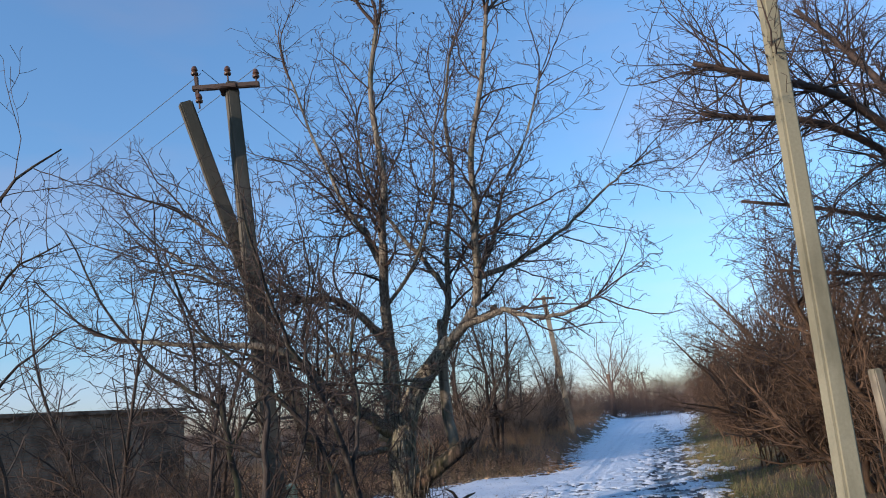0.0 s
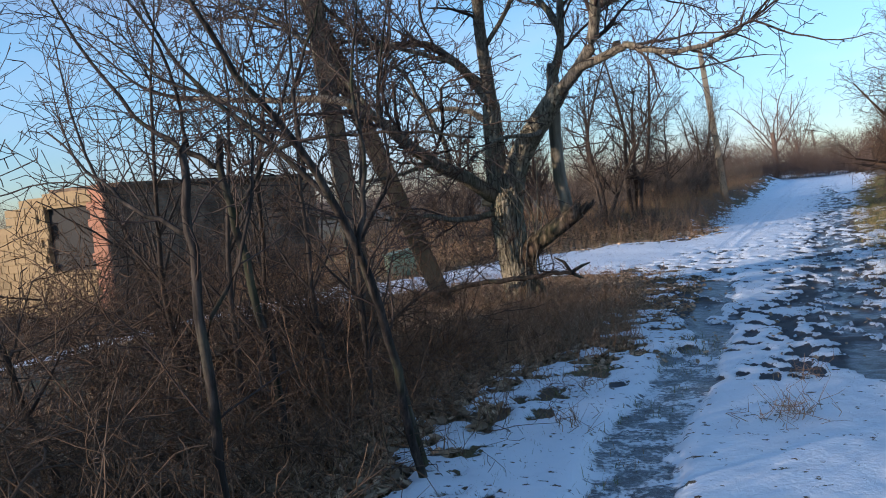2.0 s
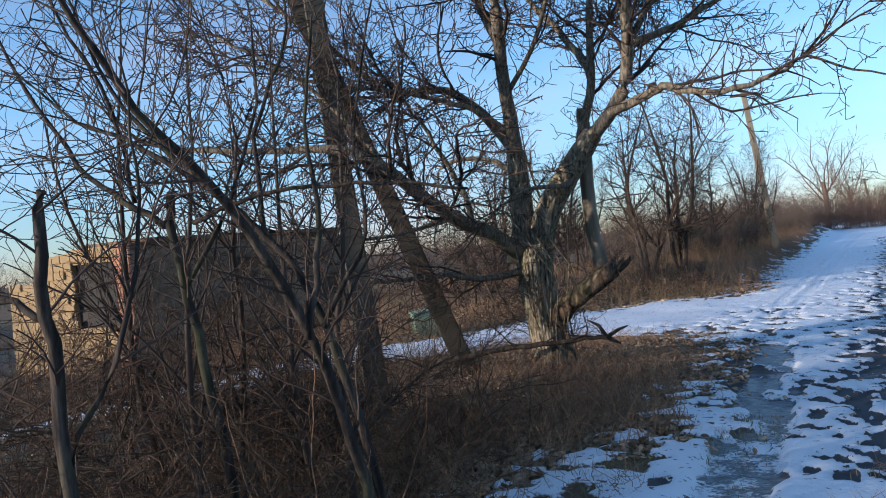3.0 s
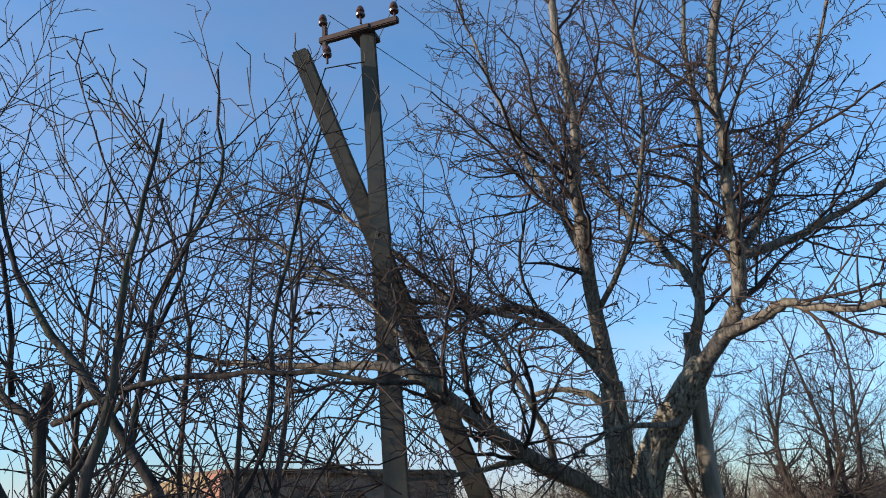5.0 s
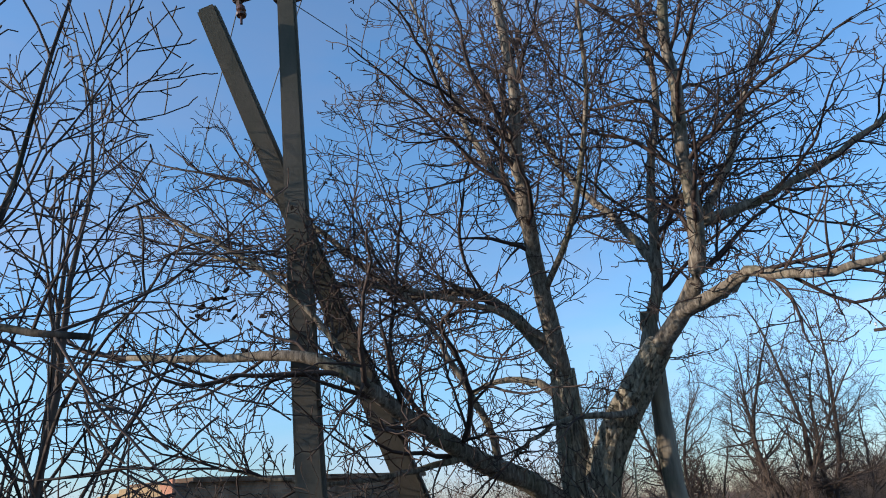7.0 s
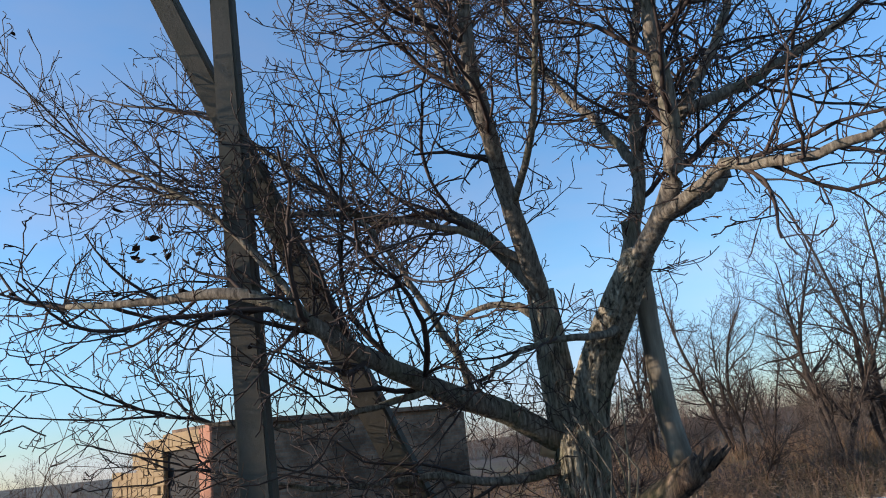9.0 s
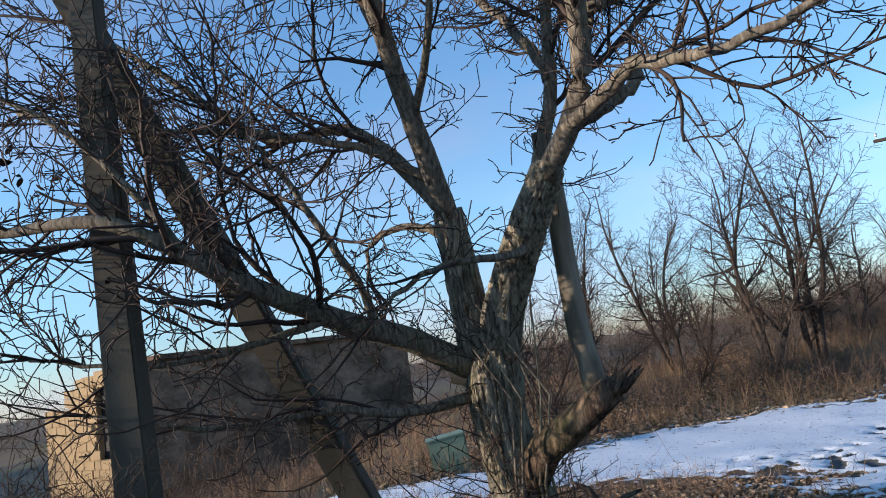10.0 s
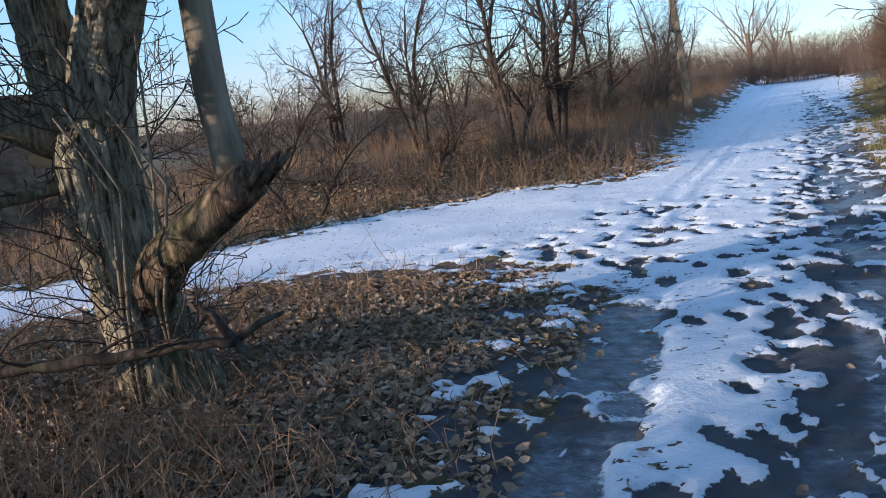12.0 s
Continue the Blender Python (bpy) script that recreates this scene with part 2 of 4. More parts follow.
        d = np.abs(v - off - wob - (bow if off == -0.72 and w > 0.2 else 0)) / w
        ice = np.maximum(ice, k * (1 - smooth(0.65, 1.25, d)) * smooth(y0, y0 + 2, y) * (1 - smooth(y1 - 4, y1, y)))
    ice = ice * np.clip(1.0 + 1.9 * fbm(x, y, 2.6, 3) + 0.8 * smooth(9.2, 7.2, y), 0, 1)
    return s, ice


def axis_lines(parts):
    out = [parts[0][0]]
    for start, end, step0, step1 in parts:
        n = max(1, round(2 * (end - start) / (step0 + step1)))
        t = np.arange(1, n + 1) / n
        w = step0 * t + (step1 - step0) * t * t / 2
        out.extend((start + (end - start) * w / w[-1]).tolist())
    return np.array(out)


def build_ground():
    us = axis_lines(((-3000, -300, 900, 200), (-300, -30, 60, 5), (-30, -8, 3, 0.5), (-8, -3, 0.25, 0.06), (-3, 2.2, 0.04, 0.04), (2.2, 8, 0.06, 0.6), (8, 40, 1, 6), (40, 300, 8, 60), (300, 3000, 200, 900)))
    vs = axis_lines(((-3000, -200, 900, 100), (-200, -10, 50, 2), (-10, 4, 2, 0.1), (4, 14, 0.035, 0.035), (14, 26, 0.04, 0.12), (26, 70, 0.14, 1.0), (70, 300, 2, 40), (300, 3000, 200, 900)))
    u, y = np.meshgrid(us, vs)
    x = u + table(y, CENTRE) * smooth(200, 100, np.abs(y))
    s, ice = cover(x, y)
    dent = np.zeros(x.shape)
    for fx, fy, la, lb, turn in footprints():
        j0, j1 = np.searchsorted(vs, (fy - 0.3, fy + 0.3))
        cx = fx - float(table(fy, CENTRE))
        i0, i1 = np.searchsorted(us, (cx - 0.4, cx + 0.4))
        if j1 <= j0 or i1 <= i0:
            continue
        dx, dy = x[j0:j1, i0:i1] - fx, y[j0:j1, i0:i1] - fy
        a, b = dy * math.cos(turn) + dx * math.sin(turn), dx * math.cos(turn) - dy * math.sin(turn)
        g = np.clip(2.4 * (1.15 - np.hypot(a / la, b / lb)), 0, 1)
        dent[j0:j1, i0:i1] = np.maximum(dent[j0:j1, i0:i1], g)
    z = bare_height(x, y)
    snow = smooth(0.42, 0.62, s - 0.75 * ice - 0.85 * dent)
    z = z + 0.035 * snow - 0.03 * ice + 0.012 * fbm(x, y, 7.0, 1) * smooth(4, 1, np.abs(u))
    me = bpy.data.meshes.new("ground")
    nx, ny = len(us), len(vs)
    co = np.stack([x, y, z], -1).reshape(-1, 3)
    me.vertices.add(len(co))
    me.vertices.foreach_set("co", co.ravel())
    k = (np.arange(ny - 1)[:, None] * nx + np.arange(nx - 1)).ravel()
    quads = np.stack([k, k + 1, k + nx + 1, k + nx], -1).astype(np.int32)
    me.loops.add(quads.size)
    me.loops.foreach_set("vertex_index", quads.ravel())
    me.polygons.add(len(quads))
    me.polygons.foreach_set("loop_start", np.arange(0, quads.size, 4, dtype=np.int32))
    me.update(calc_edges=True)
    me.shade_smooth()
    for name, val in (("snow", s - 0.85 * dent), ("ice", ice), ("dent", dent)):
        at = me.attributes.new(name, "FLOAT", "POINT")
        at.data.foreach_set("value", val.ravel().astype(np.float32))
    return me


def ground_material():
    k = Mat("snowy_ground", 0.8, 0.4)

    def attr(name):
        n = k.add("ShaderNodeAttribute")
        n.attribute_name = name
        return n.outputs["Fac"]

    fine, mid, big = k.noise(30.0, 4), k.noise(5.0, 4), k.noise(0.8, 4)
    s = k.math("ADD", attr("snow"), k.math("MULTIPLY", k.math("SUBTRACT", fine, 0.5), 0.35))
    s = k.math("ADD", s, k.math("MULTIPLY", k.math("SUBTRACT", mid, 0.5), 0.5))
    specks = k.ramp(k.noise(13.0, 3, 0.6, (1.0, 1.5, 1.0)), (0.6, (0, 0, 0)), (0.7, (1, 1, 1)))
    s = k.math("SUBTRACT", s, k.math("MULTIPLY", specks, k.math("MULTIPLY", k.math("SUBTRACT", 1.3, big), 1.15)))
    ice = k.math("ADD", attr("ice"), k.math("MULTIPLY", k.math("SUBTRACT", mid, 0.5), 0.5))
    snow_mask = k.ramp(k.math("SUBTRACT", s, k.math("MULTIPLY", attr("ice"), 0.6)), (0.46, (0, 0, 0)), (0.53, (1, 1, 1)))
    ice_mask = k.ramp(ice, (0.35, (0, 0, 0)), (0.6, (1, 1, 1)))
    soil = k.mix(fine, (0.035, 0.023, 0.016), (0.2, 0.13, 0.085))
    grassy = k.mix(fine, (0.07, 0.065, 0.025), (0.19, 0.15, 0.07))
    soil = k.mix(k.ramp(big, (0.42, (0, 0, 0)), (0.62, (1, 1, 1))), soil, grassy)
    mud = k.mix(mid, (0.045, 0.045, 0.048), (0.12, 0.12, 0.125))
    wet = k.math("MAXIMUM", attr("dent"), ice_mask)
    base = k.mix(k.ramp(wet, (0.2, (0, 0, 0)), (0.6, (1, 1, 1))), soil, mud)
    grit = k.noise(11.0, 6, 0.75, (1.0, 1.6, 1.0))
    slush = k.ramp(grit, (0.36, (0.03, 0.028, 0.03)), (0.5, (0.13, 0.14, 0.155)), (0.6, (0.22, 0.25, 0.28)), (0.72, (0.5, 0.54, 0.58)))
    base = k.mix(k.math("MULTIPLY", ice_mask, 0.85), base, slush)
    snow = k.mix(mid, (0.74, 0.76, 0.8), (0.88, 0.89, 0.9))
    k.color(k.mix(snow_mask, base, snow))
    rough = k.mix(snow_mask, k.mix(ice_mask, (0.85, 0.85, 0.85), (0.38, 0.38, 0.38)), (0.6, 0.6, 0.6))
    k.link(rough, k.b.inputs["Roughness"])
    h = k.math("ADD", k.math("MULTIPLY", snow_mask, 0.8), k.math("ADD", k.math("MULTIPLY", fine, 0.3), k.math("MULTIPLY", grit, 0.35)))
    return k.bump(h, 0.03, 0.8).m


ground_me = build_ground()
ground_me.materials.append(ground_material())
ground = tagged(new("ground", ground_me), kind="structure")


def high(x, y):
    return float(bare_height(x, y))


# ---- tools for things ----
class Web:
    """Gathers tubes and blades, and turns them into one mesh."""

    def __init__(self):
        self.v, self.f = [], []

    def tube(self, pts, radii, sides=4, cap=False):
        v, f, base = self.v, self.f, len(self.v)
        n = len(pts)
        for i, (p, r) in enumerate(zip(pts, radii)):
            a, b = pts[max(i - 1, 0)], pts[min(i + 1, n - 1)]
            dx, dy, dz = b[0] - a[0], b[1] - a[1], b[2] - a[2]
            L = math.sqrt(dx * dx + dy * dy + dz * dz) or 1
            dx, dy, dz = dx / L, dy / L, dz / L
            if abs(dz) < 0.9:
                ux, uy, uz = dy, -dx, 0.0
            else:
                ux, uy, uz = 0.0, dz, -dy
            L = math.sqrt(ux * ux + uy * uy + uz * uz) or 1
            ux, uy, uz = ux / L, uy / L, uz / L
            wx, wy, wz = dy * uz - dz * uy, dz * ux - dx * uz, dx * uy - dy * ux
            for s in range(sides):
                c, q = math.cos(6.2832 * s / sides) * r, math.sin(6.2832 * s / sides) * r
                v.append((p[0] + ux * c + wx * q, p[1] + uy * c + wy * q, p[2] + uz * c + wz * q))
        for i in range(n - 1):
            for s in range(sides):
                a, b = base + i * sides + s, base + i * sides + (s + 1) % sides
                f.append((a, b, b + sides, a + sides))
        if cap:
            f.append(tuple(range(base + sides - 1, base - 1, -1)))
            f.append(tuple(range(base + (n - 1) * sides, base + n * sides)))

    def blade(self, x, y, z, h, w, lean, turn):
        base = len(self.v)
        c, s = math.cos(turn), math.sin(turn)
        self.v += [(x - w * s, y + w * c, z), (x + w * s, y - w * c, z), (x + lean * c * 0.4 + w * s * 0.6, y + lean * s * 0.4 - w * c * 0.6, z + h * 0.6),
                   (x + lean * c * 0.4 - w * s * 0.6, y + lean * s * 0.4 + w * c * 0.6, z + h * 0.6), (x + lean * c, y + lean * s, z + h)]
        self.f += [(base, base + 1, base + 2, base + 3), (base + 3, base + 2, base + 4)]

    def leaf(self, x, y, z, size, rng):
        """A curled, folded leaf of six faces that lies at any tilt."""
        base = len(self.v)
        m = Matrix.Rotation(rng.uniform(0, 6.28), 3, "Z") @ Matrix.Rotation(rng.gauss(0, 0.5), 3, "X") @ Matrix.Rotation(rng.gauss(0, 0.35), 3, "Y")
        curl, fold, wide = rng.uniform(0.1, 0.7), rng.uniform(0.05, 0.5), rng.uniform(0.4, 0.7)
        up = size * 0.25
        for a, b, c in ((-1, 0, curl), (-0.35, wide, fold), (0.45, wide * 0.85, fold + curl * 0.3), (1.1, 0, curl * 0.8), (0.45, -wide * 0.85, fold), (-0.35, -wide, fold), (-0.3, 0, 0), (0.4, 0, 0.05)):
            q = m @ Vector((a * size, b * size, c * size * 0.8))
            self.v.append((x + q.x, y + q.y, z + up + q.z))
        self.f += [(base, base + 6, base + 1), (base + 1, base + 6, base + 7, base + 2), (base + 2, base + 7, base + 3), (base + 3, base + 7, base + 4), (base + 4, base + 7, base + 6, base + 5), (base + 5, base + 6, base)]

    def mesh(self, name, mat, smooth_it=True):
        me = bpy.data.meshes.new(name)
        me.from_pydata(self.v, [], self.f)
        me.materials.append(mat)
        if smooth_it:
            me.shade_smooth()
        return me


def web_part(name, web, mat, parent, label="", kind=""):
    ob = new(name, web.mesh(name, mat))
    ob.parent = parent
    return tagged(ob, label, kind=kind)


def part(name, bm, mat, parent, label=""):
    me = bpy.data.meshes.new(name)
    bm.to_mesh(me)
    bm.free()
    me.materials.append(mat)
    ob = new(name, me)
    ob.parent = parent
    return tagged(ob, label)


def thing(name, label, category, at=(0, 0, 0), group="", kind=""):
    ob = new(name)
    ob.location = at
    return tagged(ob, label, category, group, kind)


def box_bm(size, at=(0, 0, 0), m=None, bevel=0.0, bm=None):
    bm = bm or bmesh.new()
    made = bmesh.ops.create_cube(bm, size=1.0)
    mat = (m or Matrix()) @ Matrix.Translation(at) @ Matrix.Diagonal((*size, 1))
    bmesh.ops.transform(bm, matrix=mat, verts=made["verts"])
    if bevel:
        edges = list({e for v in made["verts"] for e in v.link_edges})
        bmesh.ops.bevel(bm, geom=edges, offset=bevel, segments=2, affect="EDGES")
    return bm


def branch(web, rng, p, d, length, r, level, deepest, kids=5, up=0.12, wild=0.35, thin=0.55, tips=None, sides=None):
    """A wandering branch with its side branches."""
    n = 5 if level < deepest else 3
    step = length / n
    pts, rad = [tuple(p)], [r]
    x, y, z = p
    dx, dy, dz = d
    for i in range(n):
        dx += rng.gauss(0, wild) * 0.5
        dy += rng.gauss(0, wild) * 0.5
        dz += rng.gauss(0, wild) * 0.4 + up
        L = math.sqrt(dx * dx + dy * dy + dz * dz)
        dx, dy, dz = dx / L, dy / L, dz / L
        x, y, z = x + dx * step, y + dy * step, z + dz * step
        pts.append((x, y, z))
        rad.append(r * (1 - 0.75 * (i + 1) / n))
        if level < deepest:
            for _ in range(max(1, round(kids * rng.uniform(0.6, 1.3) / n + 0.3))):
                side(web, rng, (x, y, z), (dx, dy, dz), length * rng.uniform(0.35, 0.7) * (1 - 0.35 * i / n), max(rad[-1] * thin, 0.0034), level + 1, deepest, kids, up, wild, thin, tips)
    web.tube(pts, [max(q, 0.0028) for q in rad], sides or (6 if r > 0.03 else 4 if r > 0.009 else 3))
    if tips is not None and level == deepest:
        tips.append(pts[-1])


def side(web, rng, p, d, length, r, level, deepest, kids, up, wild, thin, tips):
    a = Vector(d)
    o = Vector((rng.gauss(0, 1), rng.gauss(0, 1), rng.gauss(0, 1)))
    o = (o - a * o.dot(a)).normalized()
    ang = rng.uniform(0.5, 1.1)
    q = a * math.cos(ang) + o * math.sin(ang)
    branch(web, rng, p, tuple(q), length, r, level, deepest, kids, up, wild, thin, tips)


def shoot(web, rng, p, d, length, r, depth, gap=0.11, up=0.03, bend=0.13, least=0.003, tips=None, full=0.8):
    """A stiff shoot with short spurs at its nodes, ever shorter towards its end."""
    n = max(2, round(length / gap))
    p, d = Vector(p), Vector(d).normalized()
    turn = rng.uniform(0, 6.28)
    pts, rad = [tuple(p)], [max(r, least)]
    for i in range(n):
        d = (d + Vector((rng.gauss(0, bend), rng.gauss(0, bend), rng.gauss(0, bend) + up))).normalized()
        p = p + d * (length / n)
        pts.append(tuple(p))
        rad.append(max(r * (1 - 0.65 * (i + 1) / n), least))
        if depth > 0 and rng.random() < full:
            turn += 2.4 + rng.gauss(0, 0.4)
            a = d.orthogonal().normalized()
            o = a * math.cos(turn) + d.cross(a) * math.sin(turn)
            ang = rng.uniform(0.6, 1.15)
            long = max(0.04, length * rng.uniform(0.22, 0.6) * (1 - 0.55 * i / n))
            shoot(web, rng, p, d * math.cos(ang) + o * math.sin(ang), long, rad[-1] * 0.6, depth - 1, gap * 0.85, up, bend * 1.1, least, tips, full)
    web.tube(pts, rad, 6 if r > 0.025 else 4 if r > 0.008 else 3)
    if tips is not None and depth == 0:
        tips.append(pts[-1])


def spline(pts, steps=5):
    """Points along a smooth curve through pts."""
    P = [Vector(p) for p in pts]
    P = [P[0] * 2 - P[1]] + P + [P[-1] * 2 - P[-2]]
    out = []
    for i in range(1, len(P) - 2):
        for s in range(steps):
            t = s / steps
            a, b, c, d = P[i - 1], P[i], P[i + 1], P[i + 2]
            out.append(0.5 * (2 * b + (c - a) * t + (2 * a - 5 * b + 4 * c - d) * t * t + (3 * b - a - 3 * c + d) * t * t * t))
    out.append(P[-2])
    return out


# ---- the large tree ----
TREE = (-0.84, 11.26)


def furrowed(pts, radii, rng, sides=96, depth=0.026, steps=16):
    """A thick trunk with furrows that run along it."""
    line = spline(pts, steps)
    rr = np.interp(np.linspace(0, len(radii) - 1, len(line)), range(len(radii)), radii)
    web = Web()
    phase = [rng.uniform(0, 6.28) for _ in range(3)]
    along = 0.0
    for i, (p, r) in enumerate(zip(line, rr)):
        d = (line[min(i + 1, len(line) - 1)] - line[max(i - 1, 0)]).normalized()
        u = d.cross(Vector((0, 1, 0.1))).normalized()
        w = d.cross(u)
        along += (line[i] - line[i - 1]).length if i else 0
        for s in range(sides):
            a = 6.28318 * s / sides
            q = 1 + 0.08 * math.sin(2 * a + phase[0]) + 0.05 * math.sin(5 * a + phase[1] + along)
            c, e = math.cos(a), math.sin(a)
            k = 42 * r
            n1 = noise.noise((c * k, e * k, along * 3.2 + phase[0]))
            n2 = noise.noise((c * k * 2.3 + 9, e * k * 2.3, along * 7.0 + phase[2]))
            plate = min(1.0, abs(n1) * 6.0) * (0.65 + 0.35 * min(1.0, abs(n2) * 5.0))
            rad = r * q + depth * (plate - 0.7) * min(1, r / 0.12)
            web.v.append(tuple(p + u * (c * rad) + w * (e * rad)))
    n = len(line)
    for i in range(n - 1):
        for s in range(sides):
            a, b = i * sides + s, i * sides + (s + 1) % sides
            web.f.append((a, b, b + sides, a + sides))
    web.f.append(tuple(range((n - 1) * sides, n * sides)))
    return web, line, rr


def big_tree():
    rng = random.Random(5)
    tree = thing("bare_tree", "old bare forked tree with furrowed brown bark beside the track", "tree")
    twigs, tips = Web(), []

    def limb(name, r0, r1, *pts, mat=LIMB, kids=7, lead=0.25, spread=1.0):
        line = spline(pts, 4)
        n = len(line)
        rad = [r0 + (r1 - r0) * i / (n - 1) for i in range(n)]
        w = Web()
        w.tube([tuple(p + Vector((rng.gauss(0, 1), rng.gauss(0, 1), rng.gauss(0, 1))) * (0.003 if r0 > 0.055 else 0.009)) for p in line], rad, 14, True)
        ob = web_part(name, w, mat, tree)
        total = sum((line[i + 1] - line[i]).length for i in range(n - 1))
        heart = Vector((-0.5, 11.0, 0))
        count = round(0.31 * kids * total)
        for k in range(count):
            t = lead + (1 - lead) * (k + rng.random()) / count
            i = min(int(t * (n - 1)), n - 2)
            d = (line[i + 1] - line[i]).normalized()
            away = (line[i] - heart) * Vector((1, 1, 0))
            a = d.orthogonal().normalized()
            turn = 2.4 * k + rng.gauss(0, 0.5)
            o = a * math.cos(turn) + d.cross(a) * math.sin(turn) + away.normalized() * 0.35
            ang = rng.uniform(0.5, 1.0)
            shoot(twigs, rng, line[i], d * math.cos(ang) + o.normalized() * math.sin(ang), rng.uniform(0.6, 2.2) * spread * (1.2 - 0.45 * t), min(max(rad[i] * 0.42, 0.01), 0.024), 3, 0.125, 0.015, 0.17, 0.0042, tips, 0.8)
        for k in range(round(9 * total) if kids else 0):
            i = min(int(rng.random() * (n - 1)), n - 2)
            o = Vector((rng.gauss(0, 1), rng.gauss(0, 1), rng.gauss(0.3, 1))).normalized()
            shoot(twigs, rng, line[i].lerp(line[i + 1], rng.random()), o, rng.uniform(0.12, 0.6), 0.007, 2, 0.085, 0.03, 0.2, 0.0038, tips, 0.7)
        if kids:
            d = (line[-1] - line[-2]).normalized()
            for m in range(3):
                q = d + Vector((rng.gauss(0, 0.3), rng.gauss(0, 0.3), rng.gauss(0, 0.2))) * m
                shoot(twigs, rng, line[-1], q, 1.6 * spread, r1 * 0.9, 3, 0.14, 0.02, 0.13, 0.0034, tips, 0.75)
        return ob

    w, _, _ = furrowed(((-0.62, 11.3, -0.25), (-0.68, 11.28, 0.15), (-0.76, 11.25, 0.55), (-0.82, 11.22, 1.05), (-0.83, 11.2, 1.35), (-0.84, 11.2, 1.55)), (0.36, 0.27, 0.22, 0.21, 0.205, 0.14), rng, 150, 0.034)
    web_part("trunk", w, BARK, tree)
    w, _, _ = furrowed(((-0.86, 11.21, 1.1), (-0.9, 11.18, 1.65), (-0.9, 11.1, 2.1), (-0.88, 10.95, 2.6)), (0.13, 0.135, 0.12, 0.1), rng, 72, 0.03)
    web_part("fork", w, BARK, tree)
    w, _, _ = furrowed(((-0.8, 11.2, 1.1), (-0.7, 11.18, 1.7), (-0.5, 11.1, 2.08), (-0.25, 10.9, 2.38), (0.0, 10.72, 2.67)), (0.15, 0.14, 0.13, 0.12, 0.1), rng, 72, 0.03)
    web_part("fork", w, BARK, tree)
    limb("limb", 0.085, 0.03, (-0.88, 10.95, 2.55), (-0.88, 10.7, 3.0), (-0.88, 10.5, 3.37), (-0.82, 10.1, 4.0), (-0.81, 10.0, 4.33), (-0.74, 9.9, 4.91), (-0.85, 9.9, 6.2), (-0.7, 9.9, 7.2), kids=11)
    limb("limb", 0.078, 0.03, (-0.02, 10.72, 2.62), (0.24, 10.55, 2.88), (0.4, 10.4, 3.12), (0.46, 10.3, 3.56), (0.46, 10.2, 4.02), (0.5, 10.1, 4.47), (0.5, 10.1, 5.2), (0.75, 10.1, 6.3), (0.9, 10.0, 7.3), kids=11)
    limb("limb", 0.065, 0.02, (-0.88, 10.9, 2.6), (-1.13, 10.8, 2.98), (-1.39, 10.85, 3.24), (-1.64, 10.85, 3.41), (-2.07, 10.8, 3.44), (-2.36, 10.7, 3.52), (-2.88, 10.3, 4.07), (-3.5, 10.2, 4.6), kids=11)
    limb("limb", 0.045, 0.015, (-0.85, 10.3, 3.65), (-1.03, 10.4, 4.14), (-1.32, 10.6, 4.65), (-1.62, 10.8, 5.33), (-1.92, 11.0, 6.12), (-2.2, 11.0, 7.0), kids=10)
    limb("limb", 0.06, 0.02, (-0.2, 10.85, 2.4), (-0.1, 10.9, 2.81), (0.02, 11.0, 3.25), (0.04, 11.1, 3.79), (0.1, 11.2, 4.41), (0.24, 11.3, 5.2), (0.2, 11.4, 6.3), (0.35, 11.4, 7.4), kids=11)
    limb("limb", 0.054, 0.014, (0.2, 10.56, 2.85), (0.54, 10.3, 2.92), (0.76, 10.1, 2.96), (0.97, 9.9, 2.87), (1.24, 9.7, 2.78), (1.7, 9.65, 2.85), (1.95, 9.7, 3.0), kids=13, spread=0.7)
    limb("limb", 0.045, 0.015, (0.43, 10.4, 3.25), (0.53, 10.6, 3.64), (0.75, 10.9, 4.13), (0.9, 11.2, 4.6), (1.04, 11.4, 5.06), (1.5, 11.5, 6.0), (1.8, 11.5, 6.9), kids=11)
    limb("limb", 0.045, 0.014, (0.47, 10.45, 3.5), (0.82, 10.6, 3.63), (1.04, 10.7, 3.72), (1.33, 10.9, 3.91), (1.9, 11.2, 4.3), (2.6, 11.5, 4.9), (3.1, 11.6, 5.3), kids=10)
    limb("limb", 0.045, 0.015, (0.02, 11.0, 3.35), (-0.19, 11.2, 3.8), (-0.61, 11.5, 4.41), (-0.94, 11.7, 5.01), (-1.17, 11.8, 5.6), (-1.3, 12.0, 6.6), kids=11)
    limb("limb", 0.035, 0.01, (-0.3, 10.9, 2.2), (-0.38, 10.7, 2.16), (-0.69, 10.4, 2.14), (-0.92, 10.2, 2.02), (-1.09, 10.1, 1.85), kids=8, spread=0.6)
    limb("limb", 0.1, 0.022, (-0.95, 11.2, 1.42), (-1.21, 10.8, 1.69), (-1.46, 10.4, 1.86), (-1.61, 9.9, 2.05), (-1.73, 9.5, 2.22), (-1.85, 9.2, 2.4), (-2.2, 9.0, 2.6), (-2.8, 8.9, 2.65), (-3.67, 8.8, 2.75), kids=10)
    limb("limb", 0.035, 0.012, (-1.36, 10.6, 1.8), (-1.44, 10.4, 2.25), (-1.61, 10.3, 2.64), (-1.79, 10.2, 3.0), (-1.94, 10.1, 3.25), (-2.06, 10.0, 3.46), kids=5, spread=0.7)
    limb("limb", 0.045, 0.014, (-0.9, 11.15, 2.3), (-1.1, 11.2, 2.5), (-1.33, 11.3, 2.6), (-1.69, 11.5, 2.67), (-1.97, 11.6, 2.59), (-2.04, 11.6, 2.34), kids=4, spread=0.5)
